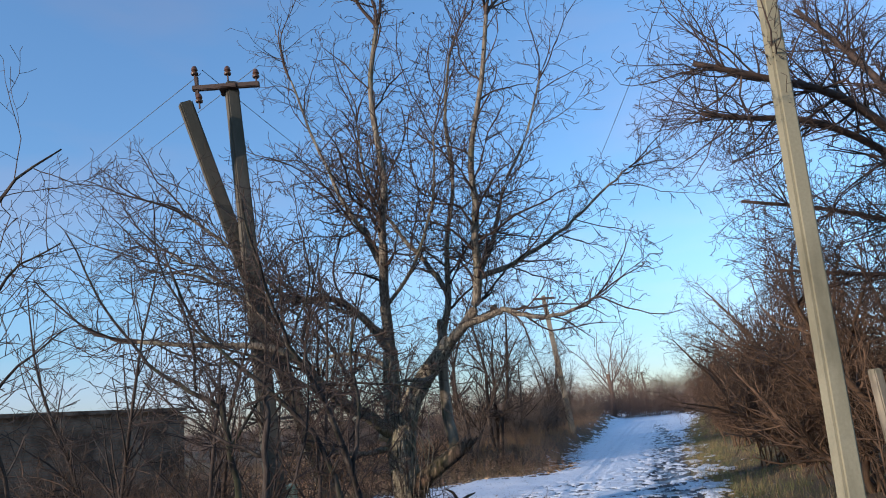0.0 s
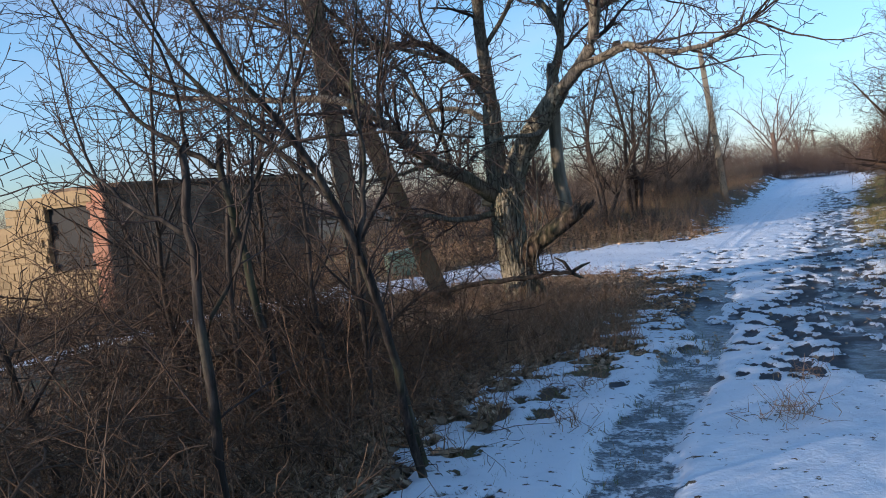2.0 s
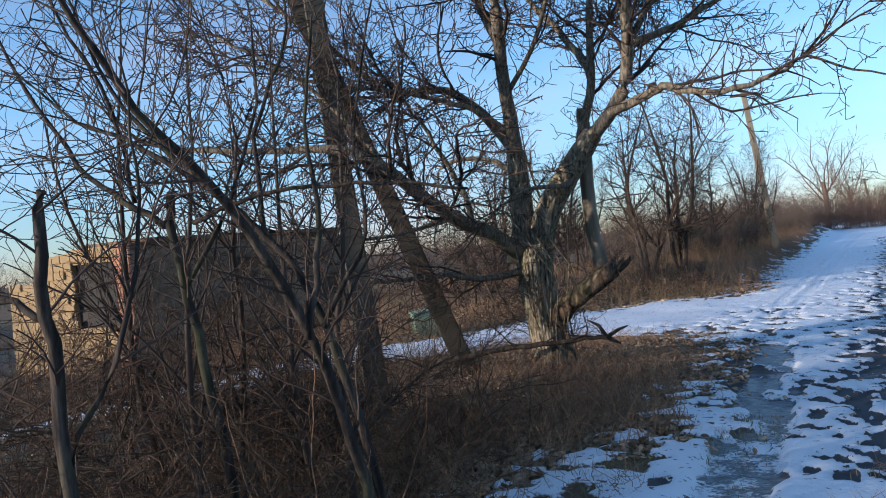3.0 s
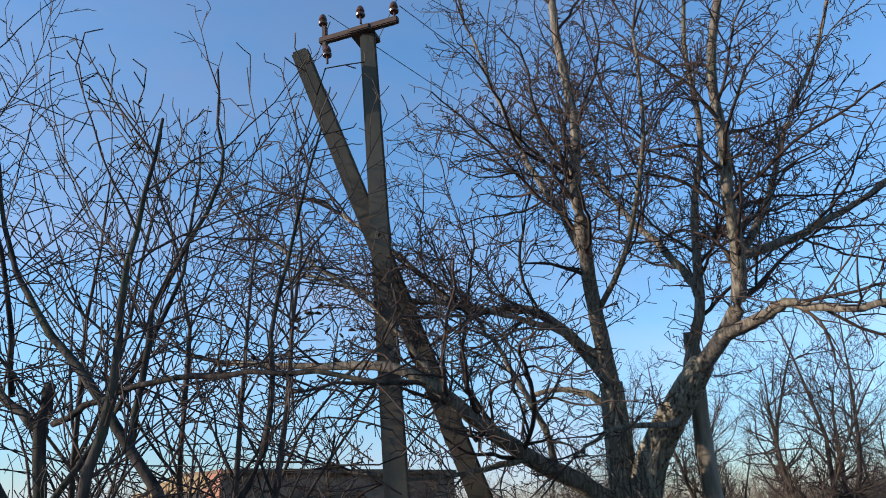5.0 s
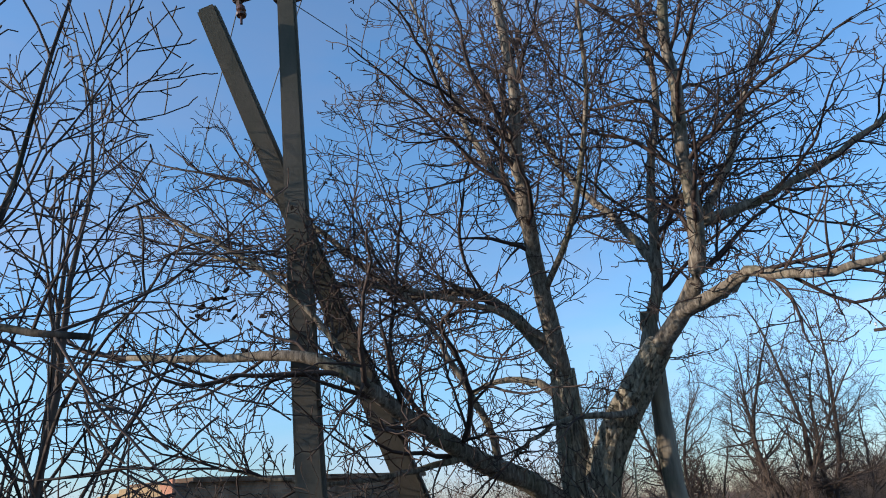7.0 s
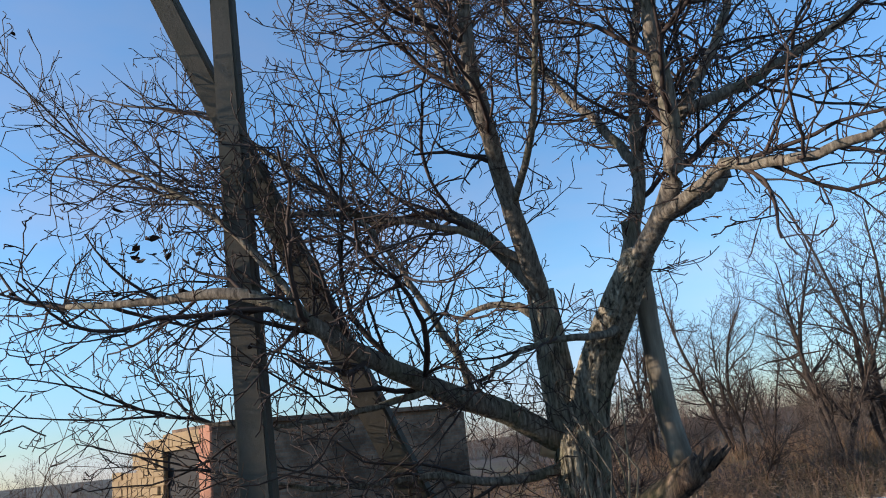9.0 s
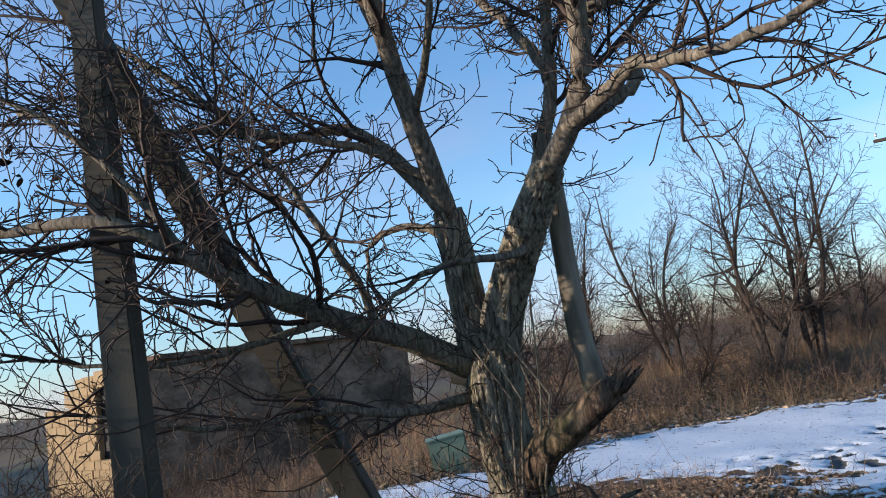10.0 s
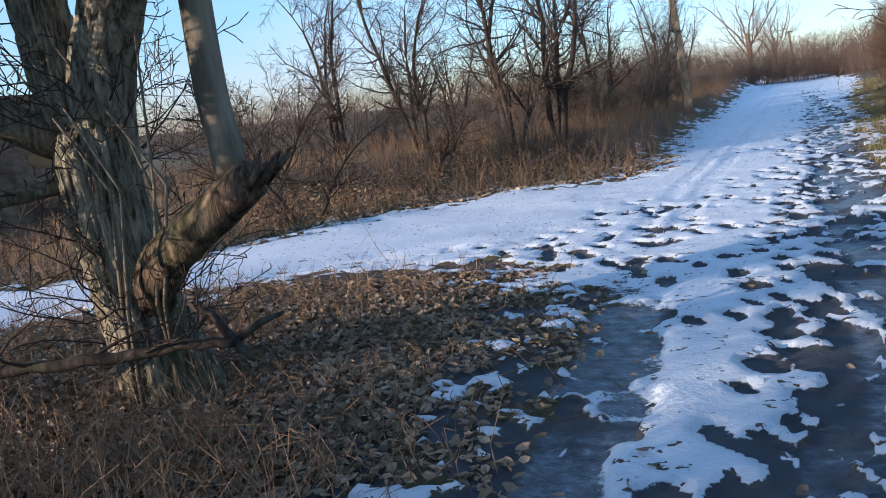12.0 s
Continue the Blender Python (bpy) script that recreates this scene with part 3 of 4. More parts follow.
    limb("limb", 0.035, 0.012, (-0.88, 10.8, 2.8), (-1.3, 10.5, 3.1), (-1.9, 10.1, 3.3), (-2.6, 9.7, 3.4), (-3.4, 9.4, 3.7), kids=10)
    limb("limb", 0.03, 0.01, (-1.8, 9.35, 2.3), (-2.2, 9.2, 2.9), (-2.7, 9.0, 3.4), (-3.3, 8.8, 3.8), kids=10, spread=0.8)
    limb("limb", 0.028, 0.01, (-1.5, 10.2, 1.9), (-1.9, 9.8, 1.8), (-2.4, 9.4, 1.75), (-3.0, 9.1, 1.9), kids=9, spread=0.7)
    limb("limb", 0.045, 0.01, (-0.95, 11.15, 1.25), (-1.35, 10.8, 1.2), (-1.8, 10.4, 1.3), (-2.4, 9.9, 1.3), (-3.0, 9.5, 1.5), kids=13, spread=0.6)
    limb("limb", 0.03, 0.012, (-0.88, 10.6, 3.2), (-0.4, 10.1, 3.7), (-0.1, 9.6, 4.4), (0.0, 9.2, 5.2), kids=9)
    limb("limb", 0.05, 0.04, (0.24, 10.56, 2.86), (0.42, 10.6, 2.92), (0.58, 10.64, 3.0), (0.71, 10.67, 3.1), kids=0)
    limb("dead_stem", 0.085, 0.07, (-0.05, 11.13, 1.18), (-0.12, 11.18, 1.62), (-0.14, 11.2, 2.17), (-0.12, 11.15, 2.6), (-0.1, 11.0, 3.0), mat=GREY, kids=0)
    limb("side_trunk", 0.135, 0.095, (-0.72, 11.2, 0.5), (-0.5, 11.13, 0.8), (-0.28, 11.06, 0.95), (-0.05, 11.05, 1.1), (0.1, 11.03, 1.2), mat=SPLIT, kids=0)
    limb("cut_stub", 0.06, 0.05, (-0.9, 11.18, 1.36), (-1.04, 11.14, 1.38), (-1.12, 11.12, 1.4), mat=CUTWOOD, kids=0)
    for k in range(9):
        a = 0.7 * k
        w = Web()
        b0 = Vector((0.08 + 0.07 * math.cos(a), 11.03 + 0.07 * math.sin(a), 1.17 + 0.02 * math.sin(a)))
        w.tube([tuple(b0), tuple(b0 + Vector((0.05 + 0.03 * math.cos(a), 0.02 * math.sin(a), 0.06))), tuple(b0 + Vector((0.1 + 0.06 * math.cos(a), 0.05 * math.sin(a), 0.1 + 0.05 * rng.random())))], [0.03, 0.02, 0.006], 5, True)
        web_part("splinter", w, SPLIT, tree)
    for k in range(5):
        w = Web()
        x0, y0 = -0.6 + rng.gauss(0, 0.14), 11.0 + rng.gauss(0, 0.08)
        w.tube([(x0, y0, 0.0), (x0 + rng.gauss(0, 0.08), y0, 0.6), (x0 + rng.gauss(0.05, 0.12), y0 - 0.02, 1.2), (x0 + rng.gauss(0.05, 0.2), y0, 1.9)], [0.013, 0.011, 0.008, 0.005], 6, True)
        web_part("sucker", w, GREY, tree)
    for _ in range(80):
        a, z = rng.uniform(0, 6.28), rng.uniform(0.2, 2.2)
        p = (-0.78 + 0.2 * math.cos(a), 11.22 + 0.2 * math.sin(a), z)
        shoot(twigs, rng, p, (math.cos(a), math.sin(a), 0.5), rng.uniform(0.25, 0.8), 0.006, 2, 0.1, 0.06, 0.22)
    web_part("crown", twigs, TWIG, tree, "dense tangle of thin brown twigs")
    fruit = Web()
    for p in rng.sample(tips, min(170, len(tips))):
        for _ in range(2):
            fruit.leaf(p[0], p[1], p[2] - 0.02, rng.uniform(0.012, 0.024), rng)
    web_part("dry_fruit", fruit, CRUMPLED, tree, "small dark dried fruits", kind="stuff")
    for c, many, wide in (((-3.0, 8.9, 3.1), 22, 0.11), ((-2.6, 9.2, 2.85), 9, 0.13)):
        for _ in range(many):
            w = Web()
            w.leaf(c[0] + rng.gauss(0, wide), c[1] + rng.gauss(0, wide), c[2] + rng.gauss(0, wide), rng.uniform(0.025, 0.045), rng)
            web_part("dead_leaf", w, CRUMPLED, tree, "curled dark dead leaf")
    return tree


big_tree()


# ---- poles ----
def tapered(p, q, w0, w1, d0, d1, turn=0.0, bevel=0.02):
    """A four-sided tapered pole from p to q."""
    p, q = Vector(p), Vector(q)
    L = (q - p).length
    bm = box_bm((1, 1, L), (0, 0, L / 2))
    for v in bm.verts:
        t = v.co.z / L
        v.co.x *= w0 + (w1 - w0) * t
        v.co.y *= d0 + (d1 - d0) * t
    bmesh.ops.bevel(bm, geom=[e for e in bm.edges], offset=bevel, segments=2, affect="EDGES")
    rot = Vector((0, 0, 1)).rotation_difference(q - p).to_matrix().to_4x4()
    bmesh.ops.transform(bm, matrix=Matrix.Translation(p) @ rot @ Matrix.Rotation(turn, 4, "Z"), verts=bm.verts)
    return bm


def lathe(profile, at, sides=14, m=None):
    bm = bmesh.new()
    rings = []
    for r, z in profile:
        rings.append([bm.verts.new((r * math.cos(6.28318 * i / sides), r * math.sin(6.28318 * i / sides), z)) for i in range(sides)])
    for a, b in zip(rings, rings[1:]):
        for i in range(sides):
            bm.faces.new((a[i], a[(i + 1) % sides], b[(i + 1) % sides], b[i]))
    bm.faces.new(rings[0][::-1])
    bm.faces.new(rings[-1])
    bmesh.ops.transform(bm, matrix=(m or Matrix()) @ Matrix.Translation(at) if m else Matrix.Translation(at), verts=bm.verts)
    return bm


INSULATOR = ((0.012, -0.09), (0.012, 0.0), (0.045, 0.0), (0.05, 0.02), (0.03, 0.045), (0.045, 0.06), (0.035, 0.1), (0.02, 0.12))


def a_frame():
    pole = thing("utility_pole", "weathered concrete utility pole with leaning brace and steel crossarm", "utility pole")
    top = Vector((-2.69, 9.40, 6.25))
    part("post", tapered((-2.05, 9.07, -0.35), top, 0.22, 0.16, 0.22, 0.16, 0.5), POLE_SHADED, pole)
    part("brace", tapered((-1.55, 11.1, -0.35), (-3.13, 8.87, 5.78), 0.23, 0.17, 0.23, 0.17, 0.4), POLE_SHADED, pole, "leaning square concrete brace")
    arm = thing("crossarm", "", "")
    arm.parent = pole
    d = Vector((1, 0.12, 0.05)).normalized()
    rot = Vector((1, 0, 0)).rotation_difference(d).to_matrix().to_4x4()
    m = Matrix.Translation(top + Vector((-0.03, -0.12, -0.1))) @ rot
    part("bar", box_bm((0.88, 0.07, 0.07), (0, 0, 0), m, 0.01), STEEL, arm)
    part("bracket", box_bm((0.05, 0.05, 0.3), (-0.38, 0, 0.02), m, 0.01), STEEL, arm)
    part("clamp", box_bm((0.24, 0.3, 0.06), (0.02, 0.1, 0), m, 0.01), STEEL, arm)
    for x, z, mat in ((-0.4, 0.2, GLASSY), (0.4, 0.1, GLASSY), (0.03, 0.17, GLASSY), (-0.36, -0.2, GLASSY)):
        part("insulator", lathe(INSULATOR, (x, 0, z), m=m), mat, arm)
    return pole


a_frame()


def right_pole():
    pole = thing("utility_pole", "pale sunlit tapered concrete utility pole leaning slightly beside the track", "utility pole")
    top, low = Vector((3.32, 6.55, 7.6)), Vector((3.17, 6.5, -0.4))
    part("post", tapered(low, top, 0.19, 0.135, 0.17, 0.12, 0.1, 0.025), POLE, pole)
    return pole


right_pole()


def far_pole(x, y, h, lean, w=0.24, label="leaning weathered concrete utility pole with a short crossarm above the hedge"):
    pole = thing("utility_pole", label, "utility pole")
    top = (x, y, h)
    part("post", tapered((x + lean, y, -0.3), top, w, w * 0.7, w, w * 0.7, 0.1), POLE_FAR, pole)
    part("crossarm", box_bm((1.0, 0.1, 0.1), (x, y - 0.12, h - 0.15), None, 0.01), STEEL, pole)
    for dx in (-0.4, 0.4):
        part("insulator", lathe(INSULATOR, (x + dx, y - 0.12, h)), PORCELAIN, pole)


far_pole(4.29, 33.3, 6.5, 0.75)
far_pole(27.7, 112.7, 5.6, 0.9, 0.3, "distant grey utility pole above the far scrub")


def wire(*pts, sag=0.5, r=0.006):
    w = Web()
    a, b = Vector(pts[0]), Vector(pts[1])
    line = [a.lerp(b, i / 16) - Vector((0, 0, sag * 4 * (i / 16) * (1 - i / 16))) for i in range(17)]
    w.tube([tuple(p) for p in line], [r] * 17, 4)
    ob = new("overhead_wire", w.mesh("overhead_wire", WIRE))
    tagged(ob, "thin dark overhead wire strung between utility poles", "wire", "overhead wires")


wire((-3.0, 9.15, 6.35), (3.9, 33.2, 6.6), sag=0.6)
wire((-2.25, 9.3, 6.3), (4.7, 33.2, 6.6), sag=0.7)
wire((-3.05, 9.25, 6.35), (-40, 42, 6.5), sag=1.0)
wire((-2.3, 9.35, 6.45), (-39, 43, 6.5), sag=1.0)
wire((4.7, 33.2, 6.6), (27.5, 112, 5.7), sag=1.4, r=0.01)
wire((3.3, 6.55, 7.4), (3.9, 33.2, 6.7), sag=0.5)


# ---- brick outbuilding ----
def ruin():
    house = thing("brick_outbuilding", "low derelict brick outbuilding with a dark window, behind thickets", "building")
    a, b, c = Vector((-10.9, 16.9, -0.75)), Vector((-15.5, 18.0, -0.75)), Vector((-8.1, 22.3, -0.75))
    top = 2.35

    def wall(p, q, z0, z1, mat, name="wall", thick=0.3, label=""):
        d = (q - p).normalized()
        n = Vector((d.y, -d.x, 0))
        if n.dot(Vector((0, -1, 0))) < 0:
            n = -n
        L = (q - p).length
        m = Matrix((( d.x, -n.x, 0, p.x), (d.y, -n.y, 0, p.y), (0, 0, 1, 0), (0, 0, 0, 1)))
        return part(name, box_bm((L, thick, z1 - z0), (L / 2, thick / 2, (z0 + z1) / 2), m), mat, house, label)

    d = (b - a).normalized()
    w0, w1 = a + d * 0.55, a + d * 2.15
    r = random.Random(2)
    face = Vector((d.y, -d.x, 0))
    face = face if face.y < 0 else -face
    shapes = {}
    for row in range(16):
        z = -0.75 + 0.2 * row
        x = -0.2 * (row % 2)
        while x < 4.7:
            L = r.choice((0.3, 0.4, 0.5))
            lo, hi = max(x, 0.0), min(x + L, 4.7)
            x += L
            limit = top + 0.05 - (0.08 if lo > 2.05 else 0) - (0.25 if lo > 2.6 else 0) - (0.45 if lo > 3.2 else 0)
            if hi - lo < 0.08 or z + 0.2 > limit + 0.06 * r.random() or (0.4 < z + 0.1 < 2.0 and 0.5 < (lo + hi) / 2 < 2.2):
                continue
            mat = BRICK if hi < 0.65 else STONE
            key = (round(hi - lo, 1), mat.name)
            if key not in shapes:
                o = part("block", box_bm((key[0] - 0.015, 0.06, 0.185), bevel=0.012), mat, house)
                shapes[key] = o
            else:
                o = new("block", shapes[key].data)
                o.parent = house
            q = a + d * ((lo + hi) / 2) + face * (0.012 + 0.02 * r.random())
            o.matrix_basis = Matrix.Translation((q.x, q.y, z + 0.1)) @ Matrix.Rotation(math.atan2(d.y, d.x), 4, "Z")
    wall(a, w0, -0.9, top, BRICK)
    wall(w0, w1, -0.9, 0.45, STONE)
    wall(w0, w1, 1.98, top, STONE)
    e1, e2 = w1 + d * 0.6, w1 + d * 1.2
    wall(w1, e1, -0.9, top - 0.08, STONE)
    wall(e1, e2, -0.9, top - 0.3, STONE)
    wall(e2, b, -0.9, top - 0.75, STONE)
    # A dark sheet stands in for the shade inside the window opening.
    wall(w0 + Vector((0, 0.12, 0)), w1 + Vector((0, 0.12, 0)), 0.45, 1.98, VOID, "window", 0.05, "dark unlit window opening")
    wall(c, a, -0.9, top, DARKBRICK)
    wall(c, c + (b - a) * 0.6, -0.9, top - 0.1, DARKBRICK)
    bm = bmesh.new()
    n = (c - a).normalized()
    f = a + (b - a) * 0.5
    pts = [a - d * 0.12 + n * 0.3, f + n * 0.3, f + (c - a) + n * 0.2, c - d * 0.12 + n * 0.2]
    lo = [bm.verts.new((p.x, p.y, top)) for p in pts]
    hi = [bm.verts.new((p.x, p.y, top + 0.1)) for p in pts]
    bm.faces.new(lo[::-1])
    bm.faces.new(hi)
    for i in range(4):
        bm.faces.new((lo[i], lo[(i + 1) % 4], hi[(i + 1) % 4], hi[i]))
    bmesh.ops.recalc_face_normals(bm, faces=bm.faces)
    part("roof", bm, DARKBRICK, house)
    return house


ruin()


# ---- shrubs and trees ----
def shrub(seed, height, stems, mat, spread=0.5, kids=6, label="", name="shrub", least=0.003, lean=(0, 0)):
    rng = random.Random(seed)
    ob = thing(name, label, "shrub")
    fine = Web()
    for _ in range(stems):
        a = rng.uniform(0, 6.28)
        q = rng.uniform(0, spread * 0.6)
        d = Vector((math.cos(a) * spread * rng.uniform(0.1, 0.9) + lean[0], math.sin(a) * spread * rng.uniform(0.1, 0.9) + lean[1], 1)).normalized()
        h = height * rng.uniform(0.6, 1.0)
        pts, p = [], Vector((q * math.cos(a), q * math.sin(a), -0.15))
        r0 = rng.uniform(0.012, 0.028) * height / 3
        n = 7
        for i in range(n + 1):
            pts.append(tuple(p))
            d = (d + Vector((rng.gauss(0, 0.11), rng.gauss(0, 0.11), 0.04))).normalized()
            p = p + d * (h / n)
        rad = [r0 * (1 - 0.8 * i / n) for i in range(n + 1)]
        stem = Web()
        stem.tube(pts, rad, 5)
        web_part("stem", stem, mat, ob)
        for i in range(2, n + 1):
            for _ in range(max(1, round(kids / 2.6))):
                dd = Vector(pts[i]) - Vector(pts[i - 1])
                o = Vector((rng.gauss(0, 1), rng.gauss(0, 1), rng.gauss(0, 0.6))).normalized()
                shoot(fine, rng, pts[i], dd.normalized() * 0.75 + o * 0.65, h * rng.uniform(0.16, 0.4) * (1.15 - 0.07 * i), rad[i] * 0.6, 2, 0.11, 0.06, 0.12, least)
    web_part("crown", fine, mat, ob)
    return ob


def crooked(seed, h, mat, label, stems=4, dense=7, least=0.003, name="crooked_tree", open_out=0.55, thick=0.0165, bend=0.2):
    """A low crooked thorny tree with arching boughs."""
    r = random.Random(seed)
    ob = thing(name, label, "tree")
    fine = Web()
    for k in range(stems):
        a = 6.28 * k / stems + r.uniform(-0.5, 0.5)
        d = Vector((math.cos(a) * open_out, math.sin(a) * open_out, 1)).normalized()
        p, pts = Vector((math.cos(a) * 0.08, math.sin(a) * 0.08, -0.15)), []
        m = 9
        L = h * r.uniform(0.8, 1.1)
        for i in range(m + 1):
            pts.append(tuple(p))
            d = (d + Vector((r.gauss(0, bend), r.gauss(0, bend), 0.03 - 0.012 * i + 0.1 * (0.2 - bend)))).normalized()
            p = p + d * (L / m)
        rad = [thick * h * (1 - 0.85 * i / m) for i in range(m + 1)]
        bough = Web()
        bough.tube(pts, rad, 7)
        web_part("bough", bough, mat, ob)
        for i in range(2, m + 1):
            dd = (Vector(pts[i]) - Vector(pts[i - 1])).normalized()
            for _ in range(4):
                if r.random() * 7 > dense:
                    continue
                o = Vector((r.gauss(0, 1), r.gauss(0, 1), r.gauss(0.2, 0.7))).normalized()
                shoot(fine, r, pts[i], dd * 0.65 + o * 0.75, h * r.uniform(0.15, 0.4) * (1.1 - 0.05 * i), rad[i] * 0.5, 2, 0.1, 0.045, 0.12, least)
    web_part("crown", fine, mat, ob)
    return ob


def spread_out(name, base, places, group):
    first = True
    for x, y, s, turn in places:
        m = Matrix.Translation((x, y, high(x, y))) @ Matrix.Rotation(turn, 4, "Z") @ Matrix.Diagonal((s, s, s * 1.0, 1))
        ob = base if first else copy_thing(base, m)
        if first:
            ob.matrix_basis = m
            first = False
        tagged(ob, group=group)


def place_some(rng, n, inside, sc=(0.75, 1.2), gap=0.0):
    out, tries = [], 0
    while len(out) < n and tries < n * 60:
        tries += 1
        x, y = inside(rng)
        if gap and any((x - p[0]) ** 2 + (y - p[1]) ** 2 < gap * gap for p in out):
            continue
        out.append((x, y, rng.uniform(*sc), rng.uniform(0, 6.28)))
    return out


def split(places, n):
    return [places[i::n] for i in range(n)]


rng = random.Random(21)


def near_left(r):
    y = r.uniform(2.2, 8.4)
    return -0.95 - abs(r.gauss(0, 1)) * 2.0 - 0.12 * max(0, 7 - y), y


thorns = [(-1.75, 7.2), (-3.2, 7.3), (-3.1, 4.1), (-4.6, 5.4), (-6.8, 6.2), (-8.2, 7.8), (-7.4, 4.6), (-2.6, 8.1), (-4.0, 8.6), (-5.4, 7.2), (-5.6, 9.4)]
for i in range(3):
    spread_out("crooked_tree", crooked(90 + i, 3.1, BUSH, "low crooked bare tree with arching dark boughs in the thicket", 5, 6, thick=0.011), [(x, y, rng.uniform(0.5, 0.72), rng.uniform(0, 6.28)) for x, y in thorns[i::3]], "crooked trees in the thicket")


def thorn_tree(seed, boughs, label):
    """A dark tree of the thicket with boughs that follow the given lines."""
    r = random.Random(seed)
    ob = thing("thorn_tree", label, "tree")
    fine = Web()
    for r0, r1, kids, *pts in boughs:
        line = spline(pts, 4)
        n = len(line)
        w = Web()
        rad = [r0 + (r1 - r0) * i / (n - 1) for i in range(n)]
        w.tube([tuple(p + Vector((r.gauss(0, 1), r.gauss(0, 1), r.gauss(0, 1))) * 0.006) for p in line], rad, 8, True)
        web_part("bough", w, THORN, ob)
        for k in range(kids):
            i = min(n - 2, int((0.2 + 0.8 * (k + r.random()) / kids) * (n - 1)))
            d = (line[i + 1] - line[i]).normalized()
            a = d.orthogonal().normalized()
            o = a * math.cos(2.4 * k) + d.cross(a) * math.sin(2.4 * k)
            shoot(fine, r, line[i], d * 0.65 + o * 0.75, r.uniform(0.25, 0.8), max(0.004, rad[i] * 0.3), 2, 0.07, 0.03, 0.12, 0.0017)
    web_part("crown", fine, TWIG, ob)


thorn_tree(701, (
    (0.024, 0.014, 6, (-1.0, 4.15, -0.15), (-1.04, 4.13, 0.6), (-1.03, 4.1, 1.2), (-1.0, 4.05, 1.6), (-0.99, 4.04, 1.84)),
    (0.011, 0.004, 8, (-1.01, 4.07, 1.5), (-1.2, 4.1, 1.58), (-1.45, 4.2, 1.72), (-1.75, 4.3, 1.95)),
    (0.009, 0.003, 7, (-1.02, 4.1, 1.1), (-0.85, 4.15, 1.45), (-0.8, 4.2, 1.8), (-0.82, 4.2, 2.2)),
), "dark thorny young tree with a broken top in the thicket")
thorn_tree(702, (
    (0.027, 0.006, 18, (-0.62, 5.5, -0.15), (-0.62, 5.15, 0.7), (-0.68, 4.9, 1.35), (-0.8, 4.66, 1.8), (-0.93, 4.4, 2.1), (-1.02, 4.2, 2.45), (-1.1, 4.0, 2.9)),
    (0.015, 0.004, 10, (-0.68, 4.9, 1.3), (-0.62, 4.95, 1.7), (-0.66, 5.0, 2.1), (-0.6, 5.0, 2.5)),
    (0.012, 0.003, 9, (-0.8, 4.66, 1.8), (-1.15, 4.7, 2.05), (-1.5, 4.8, 2.2), (-1.9, 4.9, 2.5)),
), "dark thorny tree with a long leaning bough in the thicket")
thorn_tree(703, (
    (0.026, 0.006, 12, (-0.6, 5.6, -0.2), (-0.8, 5.55, 0.9), (-1.03, 5.5, 1.59), (-1.59, 5.5, 2.14), (-1.9, 5.5, 2.5), (-2.1, 5.5, 3.0)),
    (0.012, 0.006, 14, (-1.51, 5.5, 1.82), (-1.2, 5.5, 1.9), (-0.91, 5.5, 1.93), (-0.44, 5.5, 1.88), (-0.2, 5.5, 1.84)),
    (0.013, 0.004, 8, (-0.9, 5.5, 1.3), (-0.7, 5.6, 1.7), (-0.75, 5.7, 2.2), (-0.6, 5.7, 2.8)),
    (0.013, 0.004, 8, (-1.15, 5.5, 1.7), (-1.2, 5.6, 2.2), (-1.05, 5.7, 2.7), (-1.1, 5.7, 3.2)),
), "dark thorny tree with an arching bough in the thicket")
thorn_tree(704, (
    (0.024, 0.005, 8, (-2.9, 4.2, -0.2), (-2.8, 4.2, 1.2), (-2.75, 4.2, 2.2), (-2.57, 4.2, 3.09), (-2.2, 4.2, 3.36)),
    (0.014, 0.004, 8, (-2.78, 4.2, 1.5), (-2.5, 4.2, 2.0), (-2.15, 4.2, 2.3)),
    (0.012, 0.004, 7, (-2.78, 4.2, 2.1), (-2.5, 4.2, 2.6), (-2.2, 4.2, 2.78)),
), "dark bare thorny tree at the outer side of the thicket")
thorn_tree(705, (
    (0.028, 0.02, 5, (-1.45, 5.6, -0.2), (-1.5, 5.6, 0.6), (-1.62, 5.6, 1.3), (-1.7, 5.6, 1.83), (-1.69, 5.6, 1.98)),
    (0.02, 0.006, 11, (-1.7, 5.6, 1.8), (-1.95, 5.6, 1.97), (-2.3, 5.7, 2.2), (-2.7, 5.8, 2.7), (-3.0, 5.8, 3.3)),
    (0.014, 0.004, 10, (-1.66, 5.6, 1.5), (-1.45, 5.7, 1.9), (-1.3, 5.8, 2.4), (-1.35, 5.9, 3.0)),
    (0.012, 0.004, 9, (-1.9, 5.6, 1.95), (-1.9, 5.5, 2.4), (-2.1, 5.4, 2.9), (-2.1, 5.3, 3.4)),
), "dark forked thorny tree with a broken stub in the thicket")
thicket = place_some(rng, 62, near_left, (0.3, 0.62), 0.25)
for i, pl in enumerate(split(thicket, 3)):
    spread_out("shrub", shrub(100 + i, 2.7, 9, BUSH, 0.6, 6, "leafless dark thicket shrub beside the track", least=0.0024), pl, "thicket shrubs beside the track")


def brush_tangle():
    """Fallen and crossing twigs that fill the thicket close to the ground."""
    r = random.Random(77)
    w = Web()
    for _ in range(1250):
        y = r.uniform(2.6, 8.6)
        x = float(table(y, CENTRE)) - 2.15 - abs(r.gauss(0, 1)) * 2.3
        z = high(x, y) + r.random() ** 1.5 * min(1.15, 0.25 + 0.75 * (float(table(y, CENTRE)) - 2.0 - x))
        d = (r.gauss(0, 1), r.gauss(0, 1), r.gauss(0.35, 0.5))
